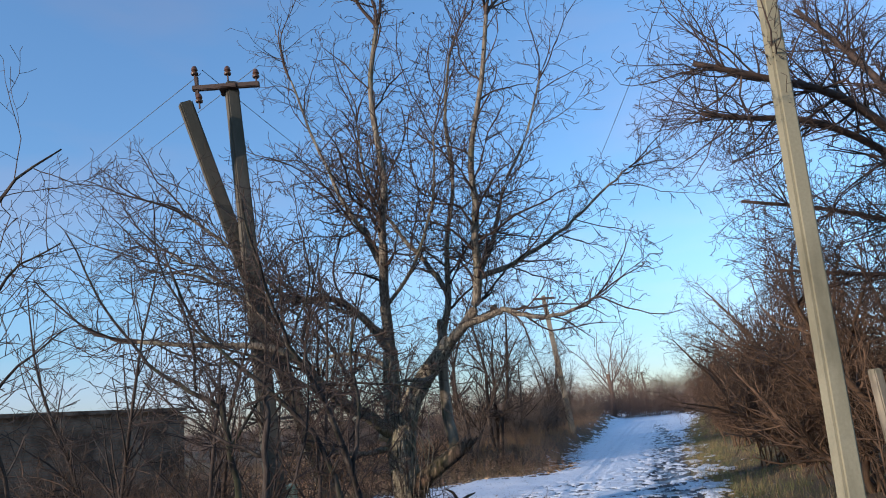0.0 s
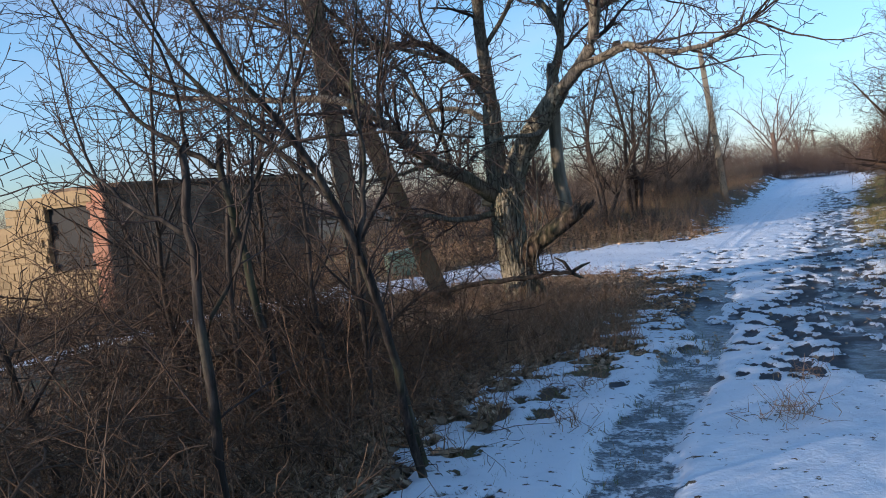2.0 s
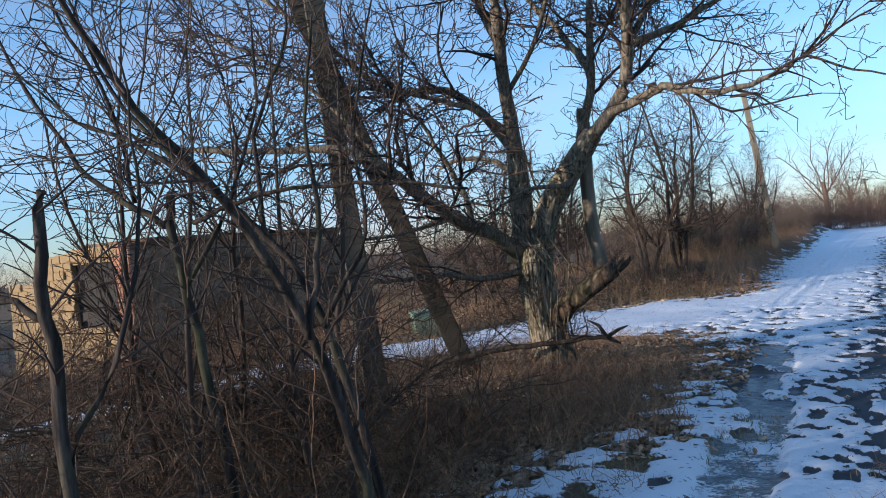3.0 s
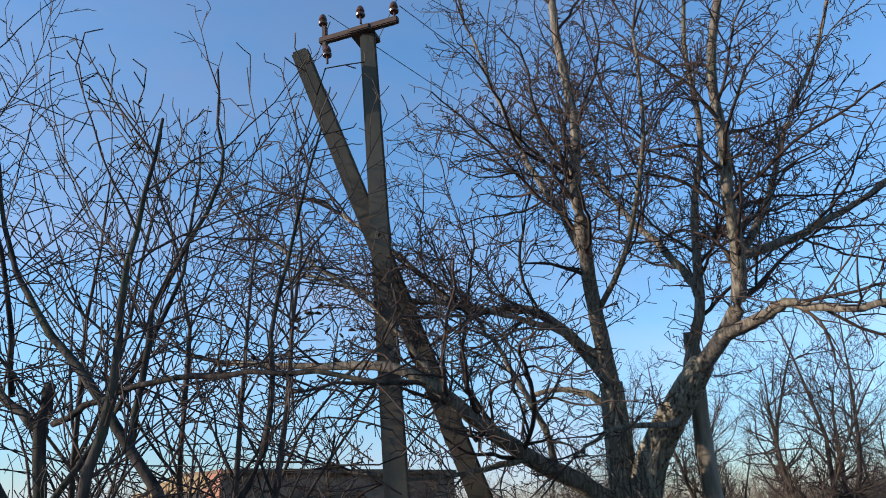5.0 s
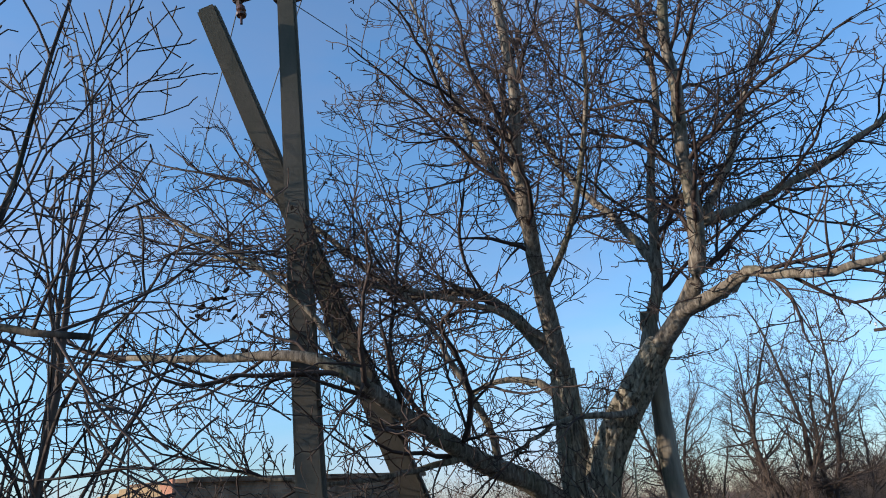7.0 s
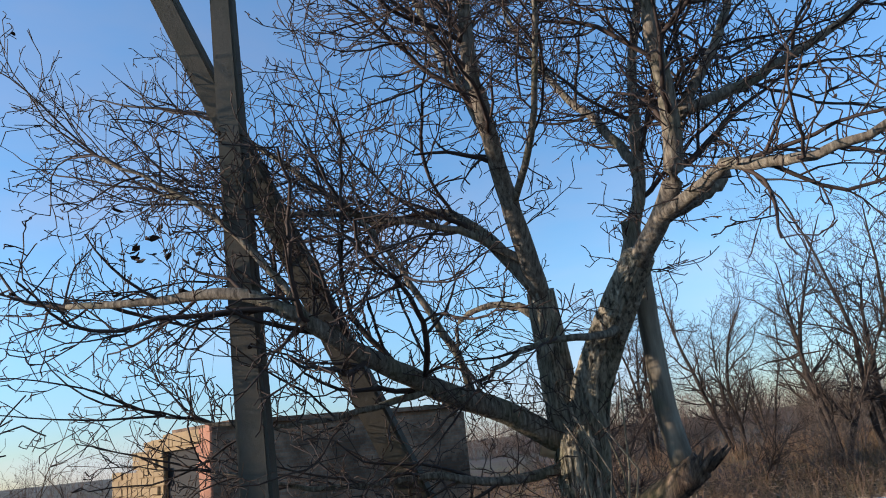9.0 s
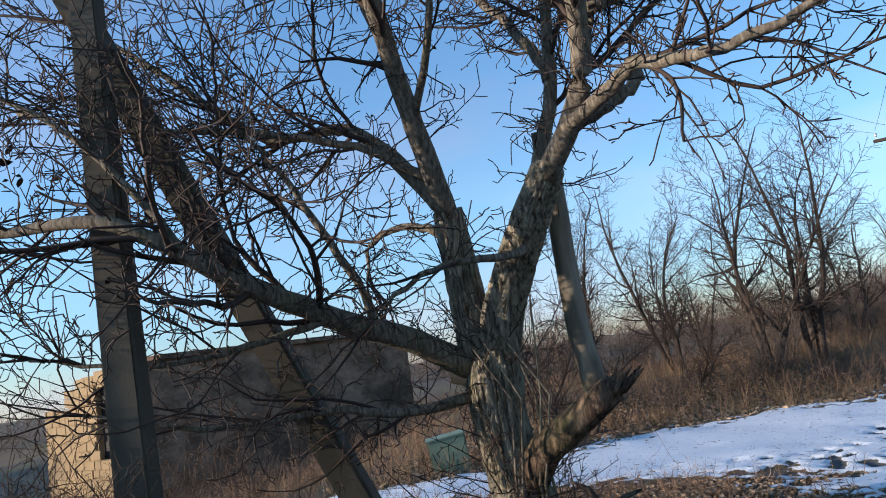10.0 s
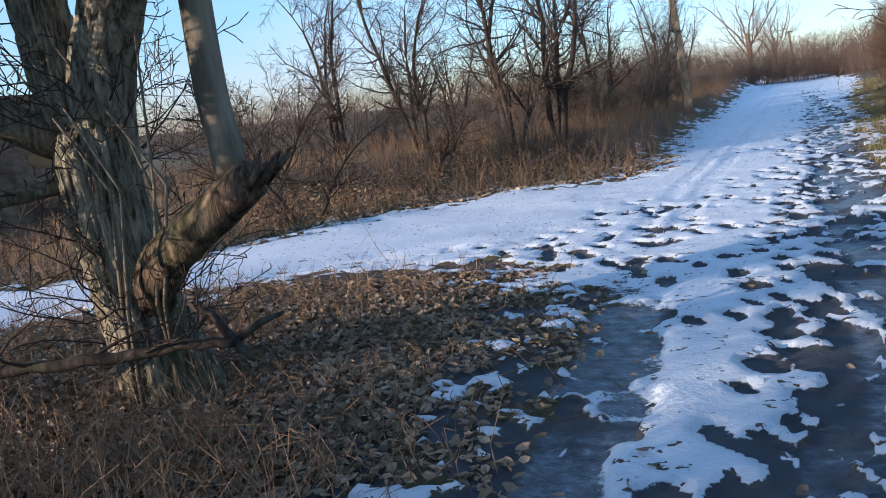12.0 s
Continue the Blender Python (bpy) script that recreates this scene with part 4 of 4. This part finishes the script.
        shoot(w, r, (x, y, z), d, r.uniform(0.3, 1.0), r.uniform(0.003, 0.007), 2, 0.1, 0.02, 0.16, 0.0016)
    for _ in range(480):
        x, y = r.uniform(-11, -3.0), r.uniform(9.5, 15)
        if float(side_distance(np.array(x), np.array(y))) > -0.6:
            continue
        d = (r.gauss(0, 1), r.gauss(0, 1), r.gauss(0.6, 0.5))
        shoot(w, r, (x, y, high(x, y) + 0.5 * r.random()), d, r.uniform(0.4, 1.1), r.uniform(0.004, 0.008), 2, 0.12, 0.02, 0.16, 0.0026)
    tagged(new("brush_tangle", w.mesh("brush_tangle", RED)), kind="stuff")


brush_tangle()


def west(r):
    return r.uniform(-14, -4.5), r.uniform(3, 16)


more = place_some(rng, 26, west, (0.28, 0.5), 0.8)
more = [p for p in more if float(side_distance(np.array(p[0]), np.array(p[1]))) < -0.3]
for i, pl in enumerate(split(more, 2)):
    spread_out("shrub", shrub(130 + i, 2.6, 7, BUSH, 0.6, 6, "leafless brown shrub on the low ground before the outbuilding"), pl, "shrubs before the outbuilding")


def right_side(r):
    y = 8.5 + 52 * r.random() ** 1.3
    return float(table(y, CENTRE) + table(y, RIGHT)) + 1.55 + abs(r.gauss(0, 1.5)), y


for i in range(2):
    spread_out("crooked_tree", crooked(95 + i, 4.2, RED, "tangled bare tree in the sunlit hedge along the track", 5, 5), [(float(table(y, CENTRE) + table(y, RIGHT)) + o, y, s, y) for y, o, s in ((9.5, 2.8, 1.0), (10.8, 2.2, 0.8), (11.8, 2.6, 1.05), (13.5, 2.7, 1.15), (15.0, 2.2, 0.9), (17, 2.5, 1.15), (19, 2.6, 1.1), (22, 2.0, 0.9), (26, 2.6, 1.1), (31, 2.4, 1.0))[i::2]], "tangled trees in the sunlit hedge")
hedge = place_some(rng, 68, right_side, (0.7, 1.1), 0.6)
for i, pl in enumerate(split(hedge, 3)):
    spread_out("shrub", shrub(160 + i, 3.0, 9, RED, 0.65, 7, "dense leafless reddish-brown shrub in sunlight along the track", least=0.0036), pl, "sunlit shrubs along the track")


def left_far(r):
    y = 20.5 + 42 * r.random() ** 1.2
    edge = float(table(y, CENTRE) - table(y, LEFT)) - 0.9
    return edge - abs(r.gauss(0, 2.4)), y


row = place_some(rng, 66, left_far, (0.45, 0.95), 0.6)
for i, pl in enumerate(split(row, 3)):
    spread_out("shrub", shrub(190 + i, 2.6, 11, HEDGE, 0.6, 7, "leafless brown shrub in the hedge row beyond the side track", least=0.0042), pl, "hedge row beyond the side track")


def meadow(r):
    y = r.uniform(17, 34)
    return r.uniform(-9, -0.5), y


field = [p for p in place_some(rng, 40, meadow, (0.4, 0.75), 0.7) if float(side_distance(np.array(p[0]), np.array(p[1]))) < -1.0]
for i, pl in enumerate(split(field, 2)):
    spread_out("shrub", shrub(220 + i, 2.2, 9, HEDGE, 0.6, 6, "low leafless brown brush on the bank"), pl, "low brush on the bank")


def low_ground(r):
    return r.uniform(-11, -2), r.uniform(11.5, 24)


scrub = [p for p in place_some(rng, 55, low_ground, (0.25, 0.48), 0.6) if float(side_distance(np.array(p[0]), np.array(p[1]))) < -0.7 and not (p[0] > -4 and p[1] < 13.5) and (p[0] + 10.9) * 6.7 - (p[1] - 16.9) * 3.5 > 3]
for i, pl in enumerate(split(scrub, 2)):
    spread_out("shrub", shrub(240 + i, 2.4, 9, BUSH, 0.7, 6, "low brown brush on the hollow ground by the outbuilding"), pl, "low brush by the outbuilding")


def sapling(seed, x, y, h, label, mat=BUSH, n=1):
    for k in range(n):
        r = random.Random(seed + k)
        ob = thing("young_tree", label, "tree", group="young bare trees")
        trunk, fine = Web(), Web()
        gx, gy = x + r.uniform(-0.5, 0.5) * (n > 1), y + r.uniform(-0.5, 0.5) * (n > 1)
        z0 = high(gx, gy) - 0.1
        d = Vector((r.gauss(0, 0.08), r.gauss(0, 0.08), 1)).normalized()
        p, pts = Vector((gx, gy, z0)), []
        m = 9
        for i in range(m + 1):
            pts.append(tuple(p))
            d = (d + Vector((r.gauss(0, 0.09), r.gauss(0, 0.09), 0.05))).normalized()
            p = p + d * (h / m)
        rad = [0.0085 * h * (1 - 0.85 * i / m) for i in range(m + 1)]
        trunk.tube(pts, rad, 7)
        for i in range(2, m + 1):
            dd = (Vector(pts[i]) - Vector(pts[i - 1])).normalized()
            for _ in range(r.choice((2, 2, 3))):
                o = Vector((r.gauss(0, 1), r.gauss(0, 1), 0.2)).normalized()
                shoot(fine, r, pts[i], dd * 0.8 + o * 0.6, h * r.uniform(0.15, 0.36) * (1.1 - 0.05 * i), rad[i] * 0.6, 2, 0.13, 0.05, 0.09, 0.0034)
        web_part("trunk", trunk, mat, ob)
        web_part("crown", fine, mat, ob)


for k, (x, y, h) in enumerate(((-1.15, 6.15, 3.3), (-1.5, 6.5, 3.5), (-1.95, 5.9, 3.4), (-2.3, 6.9, 3.7), (-2.9, 7.0, 3.9), (-3.6, 8.0, 4.0), (-2.7, 5.2, 3.2))):
    sapling(300 + k * 7, x, y, h * 0.9, "slender dark young tree standing in the thicket")
for k, pl in enumerate((((0.33, 21.7, 1.0, 0.3), (-1.6, 22.5, 0.85, 2.0), (3.6, 31.5, 0.7, 3.4)), ((1.15, 22.6, 1.05, 1.2), (-3.6, 23.5, 0.8, 4.0), (4.2, 33.4, 0.8, 5.0)), ((2.0, 27.2, 0.75, 0.5), (-1.5, 26.5, 0.8, 2.8), (5.2, 38.0, 0.9, 2.6)))):
    spread_out("young_tree", crooked(560 + k, 5.0, BUSH, "bare young tree of several stems on the bank", 3, 4, 0.004, "young_tree", 0.25, 0.014, 0.1), pl, "young trees on the bank")
spread_out("thorn_bush", crooked(570, 2.9, BUSH, "small dark thorny tree beyond the side track behind the old tree", 3, 6, 0.004, "thorn_bush", 0.5, 0.012, 0.16), ((-2.3, 17.6, 1.0, 1.0), (-3.4, 18.6, 0.85, 3.0), (-0.9, 20.6, 0.7, 5.0)), "thorny trees beyond the side track")
sapling(330, 9.5, 22.0, 5.5, "bare tree behind the sunlit shrubs", RED)
sapling(331, 11.5, 26.0, 6.0, "bare tree behind the sunlit shrubs", RED)
sapling(332, 8.6, 17.0, 4.5, "bare tree behind the sunlit shrubs", RED)


def far_tree(seed, x, y, h, label):
    r = random.Random(seed)
    ob = thing("bare_tree", label, "tree")
    trunk, fine = Web(), Web()
    trunk.tube([(x, y, -0.3), (x + 0.1, y, h * 0.2), (x - 0.1, y, h * 0.42)], [h * 0.03, h * 0.024, h * 0.018], 8)
    for k in range(8):
        a = 2.4 * k
        d = (math.cos(a) * 0.6, math.sin(a) * 0.6, 0.75)
        shoot(fine, r, (x, y, h * (0.2 + 0.022 * k)), d, h * 0.55, h * 0.006, 3, h * 0.05, 0.07, 0.1, 0.007, None, 0.85)
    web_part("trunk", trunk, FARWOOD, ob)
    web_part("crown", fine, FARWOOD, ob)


far_tree(400, 15.7, 77, 10.5, "tall bare tree in the distance beyond the bend")
far_tree(401, 19.3, 84, 8.5, "bare tree in the distance beside a taller one")


# ---- the tree over the right side of the track ----
def overhang():
    r = random.Random(41)
    ob = thing("bare_tree", "bare tree behind the pale pole, boughs over the track", "tree")
    trunk, fine = Web(), Web()
    trunk.tube([(6.6, 8.4, -0.3), (6.4, 8.3, 1.5), (6.1, 8.2, 2.8), (5.9, 8.1, 3.6)], [0.17, 0.14, 0.12, 0.1], 10)
    web_part("trunk", trunk, LIMB, ob)
    for pts, r0, kids in ((((5.95, 8.1, 3.4), (5.0, 7.6, 4.05), (4.1, 7.1, 4.45), (3.2, 6.8, 4.6), (2.55, 6.7, 4.75)), 0.06, 26),
                          (((6.0, 8.1, 3.2), (5.0, 7.8, 3.95), (4.0, 7.4, 4.3), (3.1, 7.2, 4.35), (2.7, 7.1, 4.4)), 0.05, 22),
                          (((6.1, 8.2, 2.8), (5.2, 8.0, 3.2), (4.2, 7.8, 3.45), (3.2, 7.7, 3.6)), 0.04, 30),
                          (((6.2, 8.2, 2.4), (5.3, 8.2, 2.7), (4.4, 8.1, 2.8), (3.6, 8.1, 2.9)), 0.035, 30),
                          (((5.9, 8.1, 3.6), (5.6, 8.3, 4.6), (5.2, 8.6, 5.6), (4.8, 8.9, 6.4)), 0.06, 34)):
        line = spline(pts, 4)
        n = len(line)
        w = Web()
        rad = [r0 * (1 - 0.6 * i / n) for i in range(n)]
        w.tube([tuple(p) for p in line], rad, 8, True)
        web_part("limb", w, TWIG, ob)
        for _ in range(round(kids * 1.7)):
            i = r.randrange(2, n - 1)
            d = (line[i + 1] - line[i]).normalized()
            o = Vector((r.gauss(0, 1), r.gauss(0, 1), r.gauss(0, 1))).normalized()
            shoot(fine, r, line[i], d * 0.7 + o * 0.7, r.uniform(0.4, 1.3), rad[i] * 0.35, 3, 0.11, 0.02, 0.14, 0.0028)
    web_part("crown", fine, TWIG, ob)


overhang()


# ---- distant woods, and the belt that shades the low ground ----
def woods(name, seed, line, height, count, label=""):
    r = random.Random(seed)
    w = Web()
    pts = [Vector(p) for p in line]
    for _ in range(count):
        i = r.randrange(len(pts) - 1)
        p = pts[i].lerp(pts[i + 1], r.random())
        x, y = p.x + r.gauss(0, 1.6), p.y + r.gauss(0, 1.6)
        h = height * r.uniform(0.45, 1.0)
        d = Vector((r.gauss(0, 0.25), r.gauss(0, 0.25), 1)).normalized()
        shoot(w, r, (x, y, -0.2), d, h, 0.005 * h, 2, 0.28, 0.06, 0.12, 0.005, None, 0.9)
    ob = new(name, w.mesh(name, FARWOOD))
    tagged(ob, label, "", kind="stuff")


woods("far_scrub", 51, ((-60, 60, 0), (-20, 66, 0), (6, 62, 0), (12, 72, 0), (20, 76, 0), (26, 70, 0)), 4.0, 1100)
woods("far_scrub", 52, ((24, 62, 0), (28, 78, 0), (24, 100, 0), (10, 100, 0)), 4.5, 700)
woods("far_scrub", 53, ((-40, 30, 0), (-20, 40, 0), (-5, 50, 0), (6, 60, 0)), 3.4, 700)
woods("far_scrub", 54, ((13, 30, 0), (18, 42, 0), (24, 56, 0)), 3.4, 500)


def shade_belt():
    r = random.Random(61)
    w = Web()
    for _ in range(420):
        t = r.uniform(-40, 45)
        x, y = -24 + 0.59 * t + r.gauss(0, 2), -17 - 0.81 * t + r.gauss(0, 2)
        branch(w, r, (x, y, -0.2), (r.gauss(0, 0.15), r.gauss(0, 0.15), 1), r.uniform(3.5, 6.5), 0.12, 1, 2, 16, 0.05, 0.3, 0.6)
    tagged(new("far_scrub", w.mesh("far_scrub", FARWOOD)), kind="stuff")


shade_belt()


# ---- small things ----
def fallen_bough():
    r = random.Random(9)
    ob = thing("fallen_bough", "dark rotten bough lying on leaf litter before the old tree", "log")
    w = Web()
    line = spline(((-1.9, 10.6, 0.3), (-1.2, 10.7, 0.4), (-0.62, 10.75, 0.43), (-0.2, 10.8, 0.46), (-0.02, 10.86, 0.45)), 4)
    w.tube([tuple(p + Vector((r.gauss(0, 1), r.gauss(0, 1), r.gauss(0, 1))) * 0.008) for p in line], [0.036 - 0.0009 * i for i in range(len(line))], 9, True)
    for q in ((0.2, 0.1, 0.1), (-0.22, -0.02, 0.2), (0.12, -0.12, -0.06)):
        e = line[-1]
        w.tube([tuple(e - Vector((0.03, 0, 0))), (e.x + q[0] * 0.5, e.y + q[1] * 0.5, e.z + q[2] * 0.7), (e.x + q[0], e.y + q[1], e.z + q[2])], [0.026, 0.02, 0.008], 7, True)
    web_part("stem", w, DARKWOOD, ob)
    f = Web()
    for i in range(3, len(line) - 1, 2):
        branch(f, r, tuple(line[i]), (r.gauss(0, 1), r.gauss(0, 0.6), 0.4), r.uniform(0.3, 0.7), 0.01, 1, 2, 4, 0.03, 0.4, 0.5)
    web_part("crown", f, TWIG, ob)


def boulder(x, y, s):
    r = random.Random(5)
    bm = bmesh.new()
    bmesh.ops.create_icosphere(bm, subdivisions=3, radius=s)
    for v in bm.verts:
        v.co *= 1 + 0.35 * noise.noise(v.co * 4)
        v.co.z *= 0.55
    ob = thing("stone", "small pale rounded stone on the brown bank", "stone", (x, y, high(x, y)))
    part("rock", bm, STONE, ob)


def green_crate():
    x, y = -3.55, 15.6
    z = high(x, y)
    ob = thing("broken_crate", "discarded pale green painted crate behind the old tree", "crate", (x, y, z))
    m = Matrix.Rotation(0.5, 4, "Z") @ Matrix.Rotation(-0.12, 4, "Y")
    part("panel", box_bm((0.5, 0.03, 0.5), (0, -0.2, 0.24), m, 0.006), GREENPAINT, ob)
    part("panel", box_bm((0.03, 0.4, 0.48), (-0.25, 0, 0.24), m, 0.006), GREENPAINT, ob)
    part("panel", box_bm((0.03, 0.4, 0.48), (0.25, 0, 0.24), m, 0.006), GREENPAINT, ob)
    part("lid", box_bm((0.56, 0.46, 0.03), (0, 0, 0.5), m, 0.006), GREENPAINT, ob)


def old_post():
    ob = thing("fence_post", "weathered grey wooden fence post in the hedge", "post", (4.3, 7.6, high(4.3, 7.6)))
    part("post", tapered((0, 0, -0.3), (-0.12, 0, 1.7), 0.12, 0.1, 0.12, 0.1, 0.3, 0.012), GREY, ob)


fallen_bough()
boulder(1.25, 20.4, 0.16)
green_crate()
old_post()


# ---- litter and grass ----
def scatter(r, n, fx, fy, keep):
    """n tries of places; those that keep(x, y, cover, side) accepts, with their ground height."""
    y = np.array([fy(r) for _ in range(n)])
    x = np.array([fx(r, v) for v in y])
    ok = keep(x, y, cover(x, y)[0], side_distance(x, y))
    x, y = x[ok], y[ok]
    return zip(x.tolist(), y.tolist(), bare_height(x, y).tolist())


def left_edge(y):
    return float(table(y, CENTRE) - table(y, LEFT))


def right_edge(y):
    return float(table(y, CENTRE) + table(y, RIGHT))


def litter():
    r = random.Random(71)
    w = Web()
    drop = np.random.RandomState(3)
    for x, y, z in scatter(r, 34000, lambda r, y: r.gauss(-0.7, 1.6), lambda r: r.uniform(7.8, 13.8), lambda x, y, s, d: (s < 0.5) | (drop.rand(len(x)) < 0.03)):
        w.leaf(x, y, z + r.uniform(0.0, 0.02), r.uniform(0.014, 0.037), r)
    for x, y, z in scatter(r, 16000, lambda r, y: r.uniform(-5, 4), lambda r: r.uniform(14.5, 25), lambda x, y, s, d: (d > -2.6) & (d < 0.0) & (s < 0.6)):
        w.leaf(x, y, z + r.uniform(0.0, 0.03), r.uniform(0.025, 0.055), r)
    for x, y, z in scatter(r, 12000, lambda r, y: left_edge(y) - abs(r.gauss(0, 2.0)), lambda r: r.uniform(2.0, 8.6), lambda x, y, s, d: s < 0.45):
        w.leaf(x, y, z + r.uniform(0.0, 0.03), r.uniform(0.022, 0.055), r)
    tagged(new("leaf_litter", w.mesh("leaf_litter", LEAF, False)), kind="stuff")


litter()


def grasses():
    r = random.Random(81)
    dry, green, weed = Web(), Web(), Web()

    def tuft(web, x, y, z, h, n):
        for _ in range(n):
            web.blade(x + r.gauss(0, 0.07), y + r.gauss(0, 0.07), z - 0.02, h * r.uniform(0.4, 1.2), 0.0025, r.uniform(0.1, 1.3) * h, r.uniform(0, 6.28))

    def stalk(x, y, z, h):
        a, b = r.uniform(0, 6.28), r.uniform(0.1, 0.9) * h
        c, q = math.cos(a), math.sin(a)
        k = r.gauss(0, 0.06)
        pts = [(x, y, z - 0.02), (x + b * c * 0.25 + k, y + b * q * 0.25, z + h * 0.45), (x + b * c * 0.6, y + b * q * 0.6 + k, z + h * 0.8), (x + b * c, y + b * q, z + h * r.uniform(0.75, 1.05))]
        weed.tube(pts, [0.003, 0.0025, 0.002, 0.0012], 3)
        for _ in range(r.randrange(3)):
            i = r.choice((1, 2))
            p = pts[i]
            weed.tube([p, (p[0] + r.gauss(0, 0.07), p[1] + r.gauss(0, 0.07), p[2] + r.uniform(0.02, 0.14))], [0.0018, 0.001], 3)

    bare = lambda x, y, s, d: s < 0.36
    for x, y, z in scatter(r, 5600, lambda r, y: left_edge(y) + 0.1 - abs(r.gauss(0, 2.4)), lambda r: r.uniform(1.5, 8.6), bare):
        stalk(x, y, z, r.uniform(0.08, 0.42))
        if r.random() < 0.3:
            tuft(dry, x, y, z, r.uniform(0.06, 0.25), 3)
    for x, y, z in scatter(r, 2800, lambda r, y: r.gauss(-1.2, 1.9), lambda r: r.uniform(8.4, 13.8), bare):
        stalk(x, y, z, r.uniform(0.05, 0.27))
        if r.random() < 0.45:
            tuft(green if r.random() < 0.3 else dry, x, y, z, r.uniform(0.03, 0.12), 3)
    for x, y, z in scatter(r, 1500, lambda r, y: r.gauss(-0.1, 0.6), lambda r: r.uniform(8.0, 10.6), bare):
        stalk(x, y, z, r.uniform(0.12, 0.42))
    for x, y, z in scatter(r, 9000, lambda r, y: left_edge(y) + 0.3 - abs(r.gauss(0, 2.6)), lambda r: 14.5 + 40 * r.random() ** 1.5, lambda x, y, s, d: (s < 0.4) & (d < -0.1)):
        tuft(dry, x, y, z, r.uniform(0.04, 0.42) * min(1, 0.3 + abs(x - left_edge(y)) * 0.5), 5)
        stalk(x, y, z, r.uniform(0.1, 0.7))
    for x, y, z in scatter(r, 9000, lambda r, y: r.uniform(-12, 0), lambda r: r.uniform(9, 27), lambda x, y, s, d: (s < 0.4) & (d < -0.15) & ((x < -2.2) | (y > 14))):
        tuft(dry, x, y, z, r.uniform(0.05, 0.3), 4)
        stalk(x, y, z, r.uniform(0.1, 0.6))
    for x, y, z in scatter(r, 7000, lambda r, y: right_edge(y) + abs(r.gauss(0, 1.0)), lambda r: 6 + 46 * r.random() ** 1.5, lambda x, y, s, d: s < 0.45):
        tuft(green if r.random() < 0.55 else dry, x, y, z, r.uniform(0.05, 0.25), 6)
    for x, y, z in scatter(r, 1400, lambda r, y: left_edge(y) + r.gauss(0.1, 0.35), lambda r: r.uniform(5, 9), lambda x, y, s, d: s < 9):
        tuft(green if r.random() < 0.5 else dry, x, y, z, r.uniform(0.03, 0.08), 5)
    for cx, cy, wide, many in ((1.5, 6.43, 0.07, 26), (1.3, 6.3, 0.1, 12), (1.81, 7.3, 0.08, 14), (0.13, 6.26, 0.09, 20), (0.18, 7.25, 0.16, 34)):
        for _ in range(many):
            x, y = cx + r.gauss(0, wide), cy + r.gauss(0, wide)
            stalk(x, y, 0.02, r.uniform(0.04, 0.16))
            tuft(dry if r.random() < 0.6 else green, x, y, 0.02, r.uniform(0.03, 0.08), 3)
    tagged(new("dry_grass", dry.mesh("dry_grass", STRAW, False)), kind="stuff")
    tagged(new("dead_weeds", weed.mesh("dead_weeds", WEED, False)), kind="stuff")
    tagged(new("green_grass", green.mesh("green_grass", GREEN, False)), kind="stuff")


grasses()
